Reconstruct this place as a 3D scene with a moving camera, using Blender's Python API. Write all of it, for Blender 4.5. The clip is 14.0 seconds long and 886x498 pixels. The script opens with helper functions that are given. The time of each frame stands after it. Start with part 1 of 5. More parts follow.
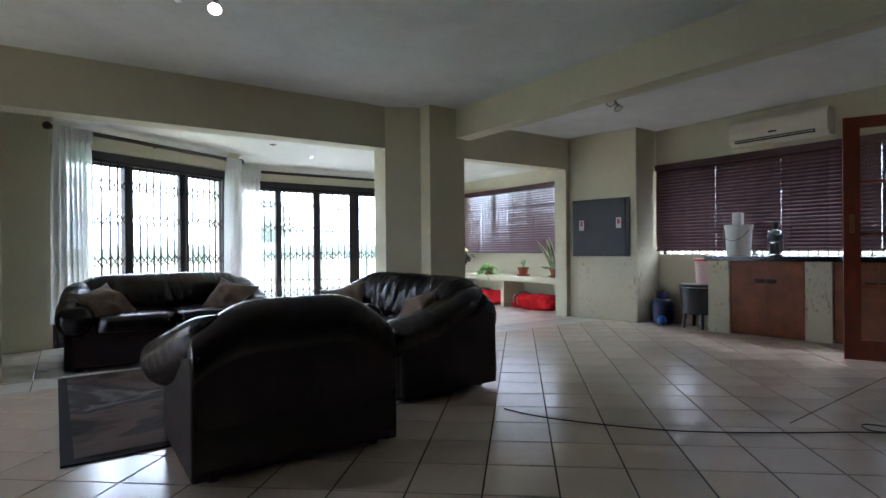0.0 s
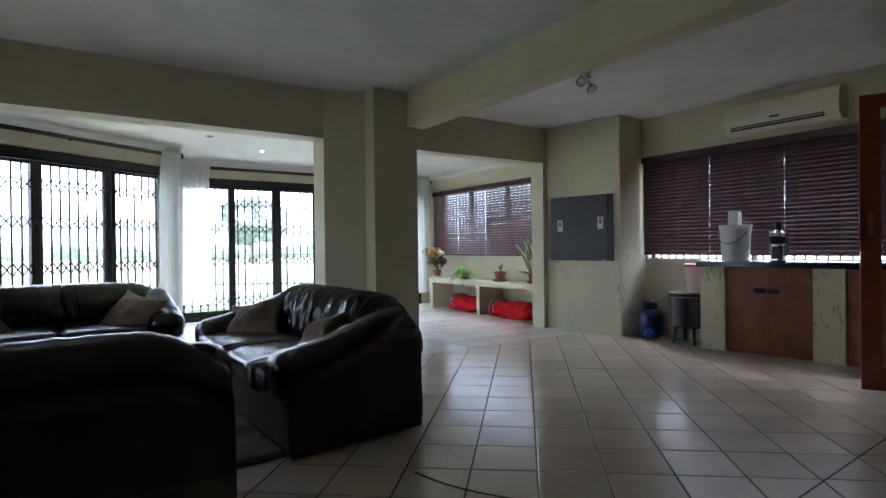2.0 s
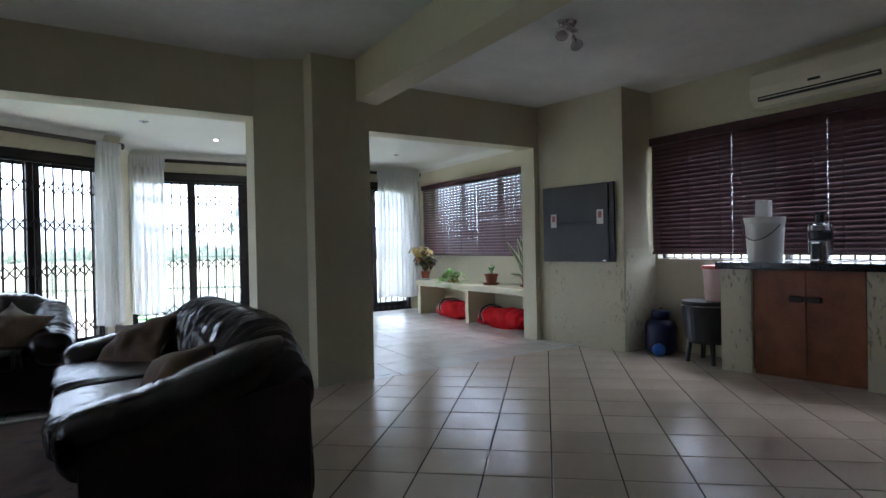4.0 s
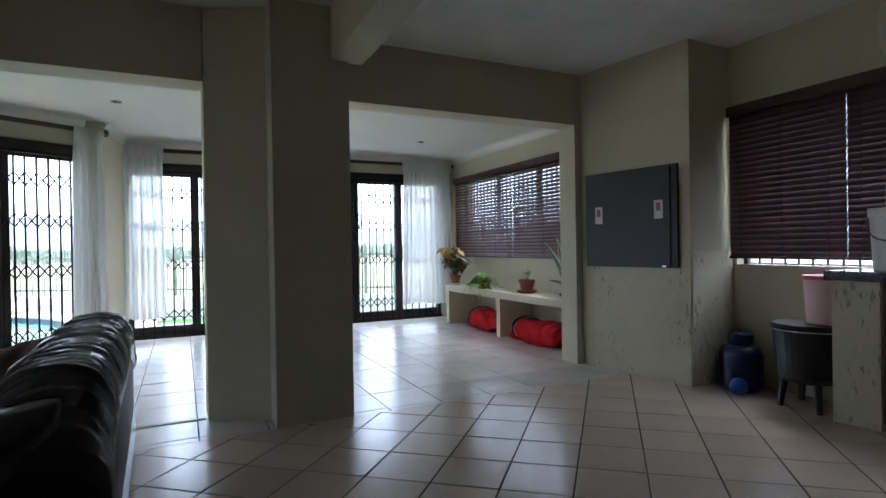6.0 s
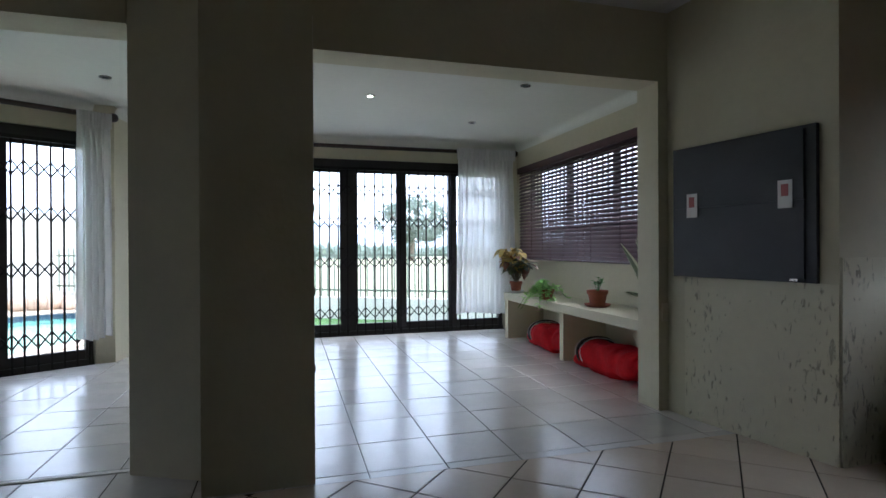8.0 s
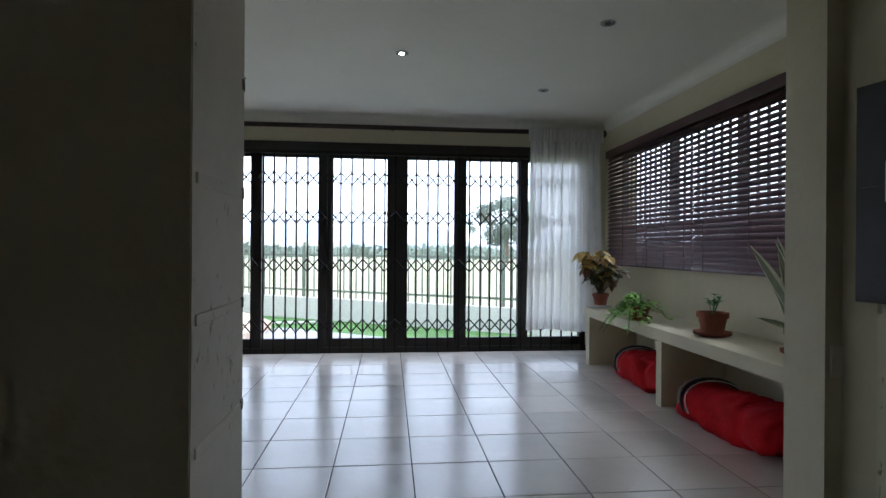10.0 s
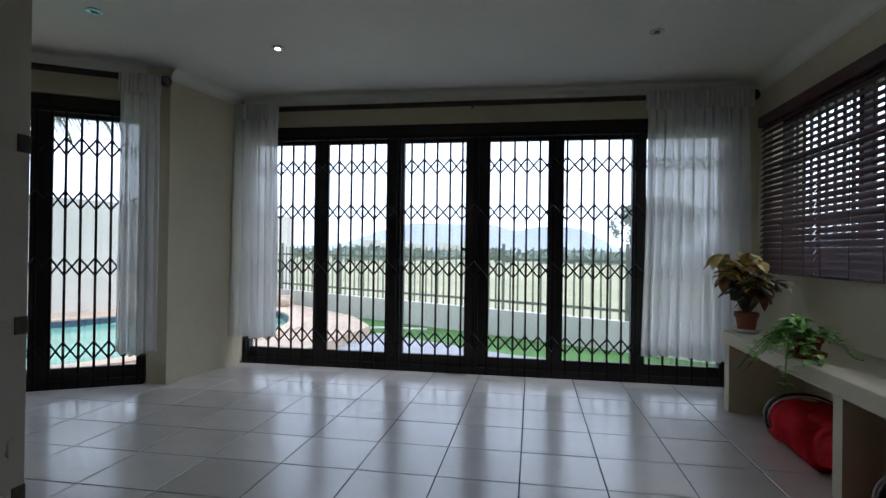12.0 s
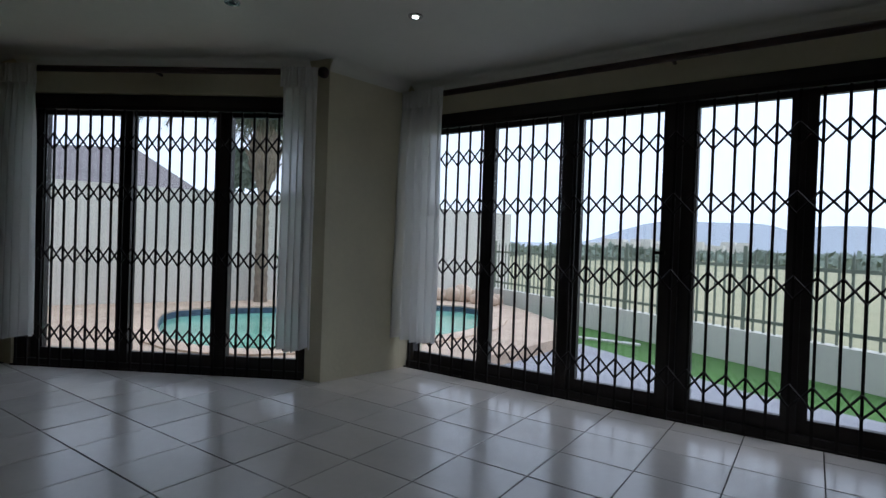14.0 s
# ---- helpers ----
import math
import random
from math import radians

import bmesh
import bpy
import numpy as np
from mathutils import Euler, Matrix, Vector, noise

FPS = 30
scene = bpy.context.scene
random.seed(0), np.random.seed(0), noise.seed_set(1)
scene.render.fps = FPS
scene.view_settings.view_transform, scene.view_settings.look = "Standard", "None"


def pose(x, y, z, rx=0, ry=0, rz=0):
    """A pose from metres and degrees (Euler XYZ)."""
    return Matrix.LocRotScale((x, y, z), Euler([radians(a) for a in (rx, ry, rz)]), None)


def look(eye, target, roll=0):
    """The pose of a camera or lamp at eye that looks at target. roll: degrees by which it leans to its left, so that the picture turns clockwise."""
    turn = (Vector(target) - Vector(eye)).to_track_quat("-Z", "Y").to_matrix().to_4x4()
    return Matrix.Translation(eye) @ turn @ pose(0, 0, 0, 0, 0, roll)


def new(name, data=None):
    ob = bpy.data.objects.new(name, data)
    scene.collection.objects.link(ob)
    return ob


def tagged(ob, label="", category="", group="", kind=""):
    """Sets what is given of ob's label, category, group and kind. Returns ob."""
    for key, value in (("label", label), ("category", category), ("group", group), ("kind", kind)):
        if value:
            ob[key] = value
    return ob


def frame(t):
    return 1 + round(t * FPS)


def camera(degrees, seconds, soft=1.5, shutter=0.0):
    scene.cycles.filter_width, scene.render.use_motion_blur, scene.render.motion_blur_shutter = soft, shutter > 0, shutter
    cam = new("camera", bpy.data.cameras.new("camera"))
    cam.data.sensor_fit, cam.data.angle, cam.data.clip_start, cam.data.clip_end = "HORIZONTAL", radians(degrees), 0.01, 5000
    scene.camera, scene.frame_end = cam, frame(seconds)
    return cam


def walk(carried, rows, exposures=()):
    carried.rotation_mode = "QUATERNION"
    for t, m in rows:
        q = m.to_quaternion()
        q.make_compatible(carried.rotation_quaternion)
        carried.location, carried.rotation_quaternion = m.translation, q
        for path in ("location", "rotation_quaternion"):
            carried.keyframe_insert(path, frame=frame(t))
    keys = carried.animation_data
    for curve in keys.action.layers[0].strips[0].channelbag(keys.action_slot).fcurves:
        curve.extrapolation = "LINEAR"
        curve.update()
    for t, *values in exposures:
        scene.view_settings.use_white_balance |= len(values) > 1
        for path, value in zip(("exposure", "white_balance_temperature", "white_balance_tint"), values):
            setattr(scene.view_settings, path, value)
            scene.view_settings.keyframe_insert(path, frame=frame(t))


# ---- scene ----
cam = camera(78.9, 14.0)
PATH = [
    (0, (-0.03, -0.864, 0.989), (1.111, 0.778, 0.984), -0.5),
    (0.5, (0.174, -0.78, 1.012), (1.312, 0.865, 1.004), -0.6),
    (1, (0.387, -0.694, 1.034), (1.524, 0.951, 1.023), -0.7),
    (1.5, (0.612, -0.61, 1.042), (1.744, 1.038, 1.032), -0.7),
    (2, (0.858, -0.508, 1.048), (1.986, 1.144, 1.037), -0.7),
    (2.5, (1.091, -0.394, 1.04), (2.212, 1.262, 1.029), -0.7),
    (3, (1.336, -0.282, 1.062), (2.442, 1.385, 1.047), -1.0),
    (5.5, (2.427, 0.487, 1.049), (3.366, 2.253, 1.036), -0.9),
    (6, (2.645, 0.669, 1.046), (3.517, 2.469, 1.034), -0.9),
    (6.5, (2.858, 0.859, 1.038), (3.663, 2.69, 1.027), -0.8),
    (7, (3.07, 1.058, 1.047), (3.8, 2.92, 1.034), -0.8),
    (7.5, (3.292, 1.259, 1.039), (3.927, 3.156, 1.029), -0.6),
    (10, (4.086, 2.496, 1.035), (4.284, 4.487, 1.034), 0.4),
    (10.5, (4.256, 2.737, 1.046), (4.318, 4.736, 1.045), 0.3),
    (11, (4.364, 2.996, 1.023), (4.32, 4.995, 1.031), 0.7),
    (11.5, (4.489, 3.212, 1.038), (4.299, 5.203, 1.034), 0.7),
    (12, (4.613, 3.442, 1.011), (4.287, 5.415, 1.019), 0.8),
    (12.5, (4.699, 3.648, 1.029), (4.198, 5.584, 1.019), 0.9),
    (13, (4.749, 3.855, 1.001), (4.058, 5.732, 1.005), 1.2),
    (13.5, (4.846, 4.119, 1.023), (3.924, 5.894, 1.02), 1.8),
    (14, (4.865, 4.333, 1.042), (3.73, 5.98, 1.021), 2.0),
]
LIGHT = [(0, 2.87), (1.5, 2.63), (3, 2.35), (5.5, 1.9), (7.5, 1.52), (10, 0.98), (11, 0.62), (12, 0.2), (13, -0.16), (14, -0.46)]
walk(cam, [(t, look(eye, target, roll)) for t, eye, target, roll in PATH], [(t, stops, 5350 if t < 8 else 5500, 14) for t, stops in LIGHT])

# ---- sky, sun ----
SUN_AZ, SUN_EL = 60.0, 55.0
world = bpy.data.worlds.new("world")
scene.world = world
world.use_nodes = True
wn = world.node_tree.nodes
sky = wn.new("ShaderNodeTexSky")
sky.sky_type = "NISHITA"
sky.sun_disc = False
sky.sun_elevation = radians(SUN_EL)
sky.sun_rotation = radians(SUN_AZ)
sky.dust_density = 6.0
sky.air_density = 1.0
haze = wn.new("ShaderNodeMixRGB")
haze.inputs["Fac"].default_value = 0.72
haze.inputs["Color2"].default_value = (15.4, 15.8, 16.8, 1)
world.node_tree.links.new(sky.outputs["Color"], haze.inputs["Color1"])
world.node_tree.links.new(haze.outputs["Color"], wn["Background"].inputs["Color"])
wn["Background"].inputs["Strength"].default_value = 0.15
sun = new("sun", bpy.data.lights.new("sun", "SUN"))
sun.data.energy, sun.data.angle, sun.data.color = 1.2, radians(25), (1.0, 0.96, 0.9)
sun.matrix_world = pose(0, 0, 20, 90 - SUN_EL, 0, -SUN_AZ + 180)


# ---- materials ----
def mat(name, col, rough=0.6, scale=8.0, amount=0.12, bump=0.0, bscale=60.0, metal=0.0, col2=None, spec=0.5, rnd=0.0, sheen=0.0, even=False, warp=0.0):
    """A surface with colour variation at two scales and a fine relief."""
    m = bpy.data.materials.new(name)
    m.use_nodes = True
    nt = m.node_tree
    n, link = nt.nodes, nt.links.new
    b = n["Principled BSDF"]
    b.inputs["Roughness"].default_value = rough
    b.inputs["Metallic"].default_value = metal
    b.inputs["Specular IOR Level"].default_value = spec
    b.inputs["Sheen Weight"].default_value = sheen
    co = n.new("ShaderNodeTexCoord")
    big = n.new("ShaderNodeTexNoise")
    big.inputs["Scale"].default_value = scale
    big.inputs["Detail"].default_value = 6
    big.inputs["Distortion"].default_value = warp
    fine = n.new("ShaderNodeTexNoise")
    fine.inputs["Scale"].default_value = scale * 11
    fine.inputs["Detail"].default_value = 3
    link(co.outputs["Object"], big.inputs["Vector"])
    link(co.outputs["Object"], fine.inputs["Vector"])
    add = n.new("ShaderNodeMath")
    add.operation = "MULTIPLY_ADD"
    add.inputs[1].default_value = 0.35
    link(fine.outputs["Fac"], add.inputs[0])
    link(big.outputs["Fac"], add.inputs[2])
    ramp = n.new("ShaderNodeValToRGB")
    ramp.color_ramp.elements[0].position = 0.45
    ramp.color_ramp.elements[1].position = 0.9
    dark = col2 if col2 else tuple(c * (1 - amount) for c in col)
    lite = col if col2 else tuple(min(1, c * (1 + amount)) for c in col)
    ramp.color_ramp.elements[0].color = (*dark, 1)
    ramp.color_ramp.elements[1].color = (*lite, 1)
    link(add.outputs[0], ramp.inputs["Fac"])
    out = ramp.outputs["Color"]
    if rnd:
        info = n.new("ShaderNodeObjectInfo")
        hsv = n.new("ShaderNodeHueSaturation")
        rng = n.new("ShaderNodeMapRange")
        rng.inputs["To Min"].default_value = 1 - rnd
        rng.inputs["To Max"].default_value = 1 + rnd
        link(info.outputs["Random"], rng.inputs["Value"])
        link(rng.outputs["Result"], hsv.inputs["Value"])
        link(out, hsv.inputs["Color"])
        out = hsv.outputs["Color"]
    link(out, b.inputs["Base Color"])
    rr = n.new("ShaderNodeMapRange")
    rr.inputs["To Min"].default_value = max(0.02, rough - 0.08)
    rr.inputs["To Max"].default_value = min(1.0, rough + 0.08)
    link(big.outputs["Fac"], rr.inputs["Value"])
    if not even:
        link(rr.outputs["Result"], b.inputs["Roughness"])
    if bump:
        t = n.new("ShaderNodeTexNoise")
        t.inputs["Scale"].default_value = bscale
        t.inputs["Detail"].default_value = 5
        link(co.outputs["Object"], t.inputs["Vector"])
        bp = n.new("ShaderNodeBump")
        bp.inputs["Strength"].default_value = bump
        bp.inputs["Distance"].default_value = 0.01
        link(t.outputs["Fac"], bp.inputs["Height"])
        link(bp.outputs["Normal"], b.inputs["Normal"])
    return m


def glow(name, col, power):
    m = bpy.data.materials.new(name)
    m.use_nodes = True
    b = m.node_tree.nodes["Principled BSDF"]
    b.inputs["Base Color"].default_value = (*col, 1)
    b.inputs["Emission Color"].default_value = (*col, 1)
    b.inputs["Emission Strength"].default_value = power
    return m


def glass_sheet(name, gloss=0.06, tint=(0.97, 0.99, 0.98)):
    m = bpy.data.materials.new(name)
    m.use_nodes = True
    n, link = m.node_tree.nodes, m.node_tree.links.new
    n.remove(n["Principled BSDF"])
    tr = n.new("ShaderNodeBsdfTransparent")
    tr.inputs["Color"].default_value = (*tint, 1)
    gl = n.new("ShaderNodeBsdfGlossy")
    gl.inputs["Roughness"].default_value = 0.02
    mx = n.new("ShaderNodeMixShader")
    mx.inputs["Fac"].default_value = gloss
    link(tr.outputs[0], mx.inputs[1])
    link(gl.outputs[0], mx.inputs[2])
    link(mx.outputs[0], n["Material Output"].inputs["Surface"])
    return m


def sheer(name):
    """Thin white voile: part see-through, part translucent."""
    m = bpy.data.materials.new(name)
    m.use_nodes = True
    n, link = m.node_tree.nodes, m.node_tree.links.new
    n.remove(n["Principled BSDF"])
    co = n.new("ShaderNodeTexCoord")
    wv = n.new("ShaderNodeTexNoise")
    wv.inputs["Scale"].default_value = 260
    link(co.outputs["Object"], wv.inputs["Vector"])
    rg = n.new("ShaderNodeMapRange")
    rg.inputs["To Min"].default_value = 0.05
    rg.inputs["To Max"].default_value = 0.15
    link(wv.outputs["Fac"], rg.inputs["Value"])
    df = n.new("ShaderNodeBsdfDiffuse")
    df.inputs["Color"].default_value = (0.86, 0.85, 0.81, 1)
    tl = n.new("ShaderNodeBsdfTranslucent")
    tl.inputs["Color"].default_value = (0.83, 0.83, 0.82, 1)
    tr = n.new("ShaderNodeBsdfTransparent")
    a = n.new("ShaderNodeMixShader")
    a.inputs["Fac"].default_value = 0.44
    link(df.outputs[0], a.inputs[1])
    link(tl.outputs[0], a.inputs[2])
    bmix = n.new("ShaderNodeMixShader")
    link(rg.outputs["Result"], bmix.inputs["Fac"])
    link(a.outputs[0], bmix.inputs[1])
    link(tr.outputs[0], bmix.inputs[2])
    link(bmix.outputs[0], n["Material Output"].inputs["Surface"])
    return m


PLASTER = mat("cream_plaster", (0.605, 0.56, 0.40), 0.75, 1.6, 0.06, 0.25, 35)
CEIL = mat("ceiling_paint", (0.73, 0.725, 0.69), 0.8, 1.4, 0.09, 0.45, 14, warp=1.0)
CEIL_SUN = mat("sunroom_ceiling_paint", (0.71, 0.70, 0.62), 0.75, 1.2, 0.04, 0.1, 40)
WHITE = mat("white_trim_paint", (0.75, 0.73, 0.66), 0.6, 3, 0.05, 0.1, 60)
GROUT = mat("dark_grout", (0.030, 0.025, 0.022), 0.9, 20, 0.25, spec=0.1)

# Darker plaster for the thin blocks that mark the pillar's slots.
SLOT = mat("dark_slot_plaster", (0.13, 0.115, 0.09), 0.9, 30, 0.3)


def glazed(name, col, rough):
    """Glazed ceramic: cloudy at arm's length, faintly wavy, with a scuffed gloss."""
    m = mat(name, col, rough, 2.2, 0.05, 0.035, 9, rnd=0.07, spec=0.9, even=True)
    n, link = m.node_tree.nodes, m.node_tree.links.new
    b = n["Principled BSDF"]
    b.inputs["IOR"].default_value = 1.56
    co = n.new("ShaderNodeTexCoord")
    t = n.new("ShaderNodeTexNoise")
    t.inputs["Scale"].default_value = 5.0
    t.inputs["Detail"].default_value = 7.0
    link(co.outputs["Object"], t.inputs["Vector"])
    r = n.new("ShaderNodeMapRange")
    r.inputs["From Min"].default_value = 0.3
    r.inputs["From Max"].default_value = 0.75
    r.inputs["To Min"].default_value = rough - 0.04
    r.inputs["To Max"].default_value = rough + 0.09
    link(t.outputs["Fac"], r.inputs["Value"])
    link(r.outputs["Result"], b.inputs["Roughness"])
    return m


TILE = glazed("beige_floor_tile", (0.62, 0.51, 0.405), 0.18)
TILE_S = glazed("pale_floor_tile", (0.63, 0.59, 0.54), 0.20)
LEATHER = mat("black_leather", (0.013, 0.0085, 0.0095), 0.23, 6, 0.35, 0.25, 70, spec=0.6)
LEATHER_FLAT = mat("black_panel_leather", (0.030, 0.019, 0.020), 0.5, 6, 0.3, 0.3, 110, spec=0.22)
CUSH = mat("beige_cushion_fabric", (0.17, 0.115, 0.075), 0.9, 7, 0.45, 0.35, 200, sheen=0.2)
FRAME = mat("dark_bronze_aluminium", (0.030, 0.025, 0.023), 0.5, 10, 0.2, metal=0.3)
STEEL = mat("black_painted_steel", (0.018, 0.015, 0.014), 0.6, 12, 0.3, spec=0.2)
ROD = mat("dark_wood_rod", (0.035, 0.018, 0.012), 0.4, 14, 0.3)
SLAT = mat("mahogany_blind_slat", (0.075, 0.032, 0.036), 0.34, 10, 0.25)
GLASS = glass_sheet("clear_glass")
VOILE = sheer("white_voile")
REDWOOD = mat("red_stained_wood", (0.20, 0.045, 0.020), 0.4, 7, 0.3, 0.15, 50)
DOORWOOD = mat("brown_cupboard_wood", (0.24, 0.085, 0.036), 0.45, 6, 0.3, 0.15, 45)
GRANITE = mat("black_granite", (0.018, 0.018, 0.019), 0.18, 60, 0.6)
STEELDARK = mat("charcoal_powder_coat", (0.024, 0.025, 0.029), 0.45, 8, 0.2, 0.1, 80)
ACWHITE = mat("aged_white_plastic", (0.68, 0.63, 0.50), 0.4, 4, 0.05)
BLACKPL = mat("black_plastic", (0.015, 0.015, 0.016), 0.4, 10, 0.2)
CHROME = mat("brushed_chrome", (0.55, 0.55, 0.56), 0.25, 10, 0.1, metal=1.0)
BRASS = mat("worn_brass", (0.32, 0.22, 0.10), 0.4, 10, 0.2, metal=0.9)
PAIL = mat("white_pail_plastic", (0.72, 0.72, 0.68), 0.4, 5, 0.04)
PINK = mat("pale_pink_plastic", (0.72, 0.50, 0.46), 0.45, 5, 0.05)
REDPL = mat("red_plastic", (0.55, 0.07, 0.05), 0.4, 5, 0.1)
BLUE = mat("blue_plastic", (0.005, 0.011, 0.06), 0.35, 6, 0.2)
BLUEB = mat("bright_blue_plastic", (0.02, 0.10, 0.42), 0.35, 6, 0.2)
REDBAG = mat("red_nylon", (0.46, 0.010, 0.014), 0.85, 9, 0.25, 0.6, 28, spec=0.12)
TERRA = mat("terracotta", (0.30, 0.095, 0.05), 0.8, 9, 0.2, 0.2, 60)
SOIL = mat("potting_soil", (0.035, 0.025, 0.018), 0.95, 40, 0.4, 0.5, 80)
PAPER = mat("white_card", (0.72, 0.70, 0.68), 0.7, 6, 0.04)
LEAF = mat("green_leaf", (0.10, 0.24, 0.05), 0.5, 9, 0.3, rnd=0.15)
FROND = mat("dull_palm_green", (0.095, 0.115, 0.065), 0.6, 6, 0.35)
LEAF_LIME = mat("lime_leaf", (0.36, 0.62, 0.14), 0.5, 9, 0.3)
LEAF_YEL = mat("yellow_green_leaf", (0.56, 0.40, 0.10), 0.5, 12, 0.4)
LEAF_DARK = mat("dark_bronze_leaf", (0.085, 0.10, 0.035), 0.45, 12, 0.45)
LEAF_PALE = mat("pale_cream_leaf_edge", (0.55, 0.55, 0.34), 0.5, 12, 0.2)
LEAF_RED = mat("rust_brown_leaf", (0.19, 0.075, 0.035), 0.45, 12, 0.5)
RUGEDGE = mat("black_rug_border", (0.015, 0.013, 0.013), 0.95, 8, 0.2, 0.5, 160)
LAMP_ON = glow("lit_lamp", (1.0, 0.95, 0.85), 9)
# Colour chosen for unseen walls, so that they bounce little light.
DARKWALL = mat("bounce_cutting_dark_wall", (0.22, 0.175, 0.14), 0.8, 1.5, 0.1, 0.2, 40)
STONE = mat("sandstone_paving", (0.52, 0.40, 0.30), 0.85, 3, 0.18, 0.3, 30, rnd=0.08)
SLATE = mat("grey_patio_paving", (0.30, 0.30, 0.33), 0.8, 3, 0.12, 0.2, 30, rnd=0.06)
GRASS = mat("lawn_green", (0.075, 0.17, 0.035), 0.95, 1.2, 0.3, 0.6, 80)
FIELD = mat("dry_field", (0.44, 0.39, 0.25), 0.95, 0.08, 0.3, 0.3, 5, col2=(0.27, 0.28, 0.15))
WALLOUT = mat("white_garden_wall", (0.60, 0.58, 0.52), 0.85, 0.9, 0.08, 0.2, 30)
FENCE = mat("green_painted_steel", (0.16, 0.185, 0.14), 0.5, 8, 0.2)
WATER = mat("pool_water", (0.20, 0.46, 0.35), 0.08, 1.5, 0.15, 0.12, 6)
POOLTILE = mat("blue_pool_tile", (0.05, 0.075, 0.12), 0.3, 14, 0.4)
BARK = mat("palm_bark", (0.20, 0.16, 0.12), 0.9, 8, 0.35, 0.6, 30)
ROOF = mat("grey_roof", (0.20, 0.18, 0.18), 0.9, 2, 0.15)
# Aerial haze is mixed into the hills' own blue-grey.
HILL = mat("haze_tinted_hill", (0.46, 0.50, 0.56), 1.0, 0.004, 0.10)
# Foliage green lightened to carry the haze of distance.
TREES = mat("haze_paled_tree_green", (0.19, 0.23, 0.18), 0.9, 0.4, 0.35)


def gouged(name, col, low=0.97, size=(46, 46, 12), darken=0.6):
    """Cream plaster with scattered upright gouges, as trowelled bark plaster has, coloured darker inside."""
    m = mat(name, col, 0.78, 1.6, 0.07)
    n, link = m.node_tree.nodes, m.node_tree.links.new
    b = n["Principled BSDF"]
    co = n.new("ShaderNodeTexCoord")
    mp = n.new("ShaderNodeMapping")
    mp.inputs["Scale"].default_value = size
    link(co.outputs["Object"], mp.inputs["Vector"])
    t = n.new("ShaderNodeTexNoise")
    t.inputs["Scale"].default_value = 1.0
    t.inputs["Detail"].default_value = 2.0
    t.inputs["Distortion"].default_value = 0.6
    link(mp.outputs["Vector"], t.inputs["Vector"])
    big = n.new("ShaderNodeTexNoise")
    big.inputs["Scale"].default_value = 2.3
    link(co.outputs["Object"], big.inputs["Vector"])
    ad = n.new("ShaderNodeMath")
    ad.operation = "MULTIPLY_ADD"
    ad.inputs[1].default_value = 0.55
    link(big.outputs["Fac"], ad.inputs[0])
    link(t.outputs["Fac"], ad.inputs[2])
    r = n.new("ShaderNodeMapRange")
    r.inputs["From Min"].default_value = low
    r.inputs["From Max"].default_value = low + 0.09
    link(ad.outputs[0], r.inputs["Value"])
    bp = n.new("ShaderNodeBump")
    bp.inputs["Strength"].default_value = 0.9
    bp.inputs["Distance"].default_value = 0.006
    bp.invert = True
    link(r.outputs["Result"], bp.inputs["Height"])
    link(bp.outputs["Normal"], b.inputs["Normal"])
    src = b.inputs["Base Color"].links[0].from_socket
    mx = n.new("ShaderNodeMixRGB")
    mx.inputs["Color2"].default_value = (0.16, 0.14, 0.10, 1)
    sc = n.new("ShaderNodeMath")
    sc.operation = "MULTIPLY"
    sc.inputs[1].default_value = darken
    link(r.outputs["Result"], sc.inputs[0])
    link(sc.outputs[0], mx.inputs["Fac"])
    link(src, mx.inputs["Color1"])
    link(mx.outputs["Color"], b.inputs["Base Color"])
    return m


def wrinkle(m, size, depth):
    """Soft creases running mostly upright, over the leather's fine grain."""
    n, link = m.node_tree.nodes, m.node_tree.links.new
    b = n["Principled BSDF"]
    fine = b.inputs["Normal"].links[0].from_node
    co = n.new("ShaderNodeTexCoord")
    mp = n.new("ShaderNodeMapping")
    mp.inputs["Scale"].default_value = size
    link(co.outputs["Object"], mp.inputs["Vector"])
    t = n.new("ShaderNodeTexNoise")
    t.noise_type = "RIDGED_MULTIFRACTAL"
    t.inputs["Scale"].default_value = 1.0
    t.inputs["Detail"].default_value = 2.5
    t.inputs["Distortion"].default_value = 1.1
    link(mp.outputs["Vector"], t.inputs["Vector"])
    bp = n.new("ShaderNodeBump")
    bp.inputs["Strength"].default_value = 0.42
    bp.inputs["Distance"].default_value = depth
    link(t.outputs["Fac"], bp.inputs["Height"])
    link(bp.outputs["Normal"], fine.inputs["Normal"])


wrinkle(LEATHER, (11, 9, 4), 0.011)


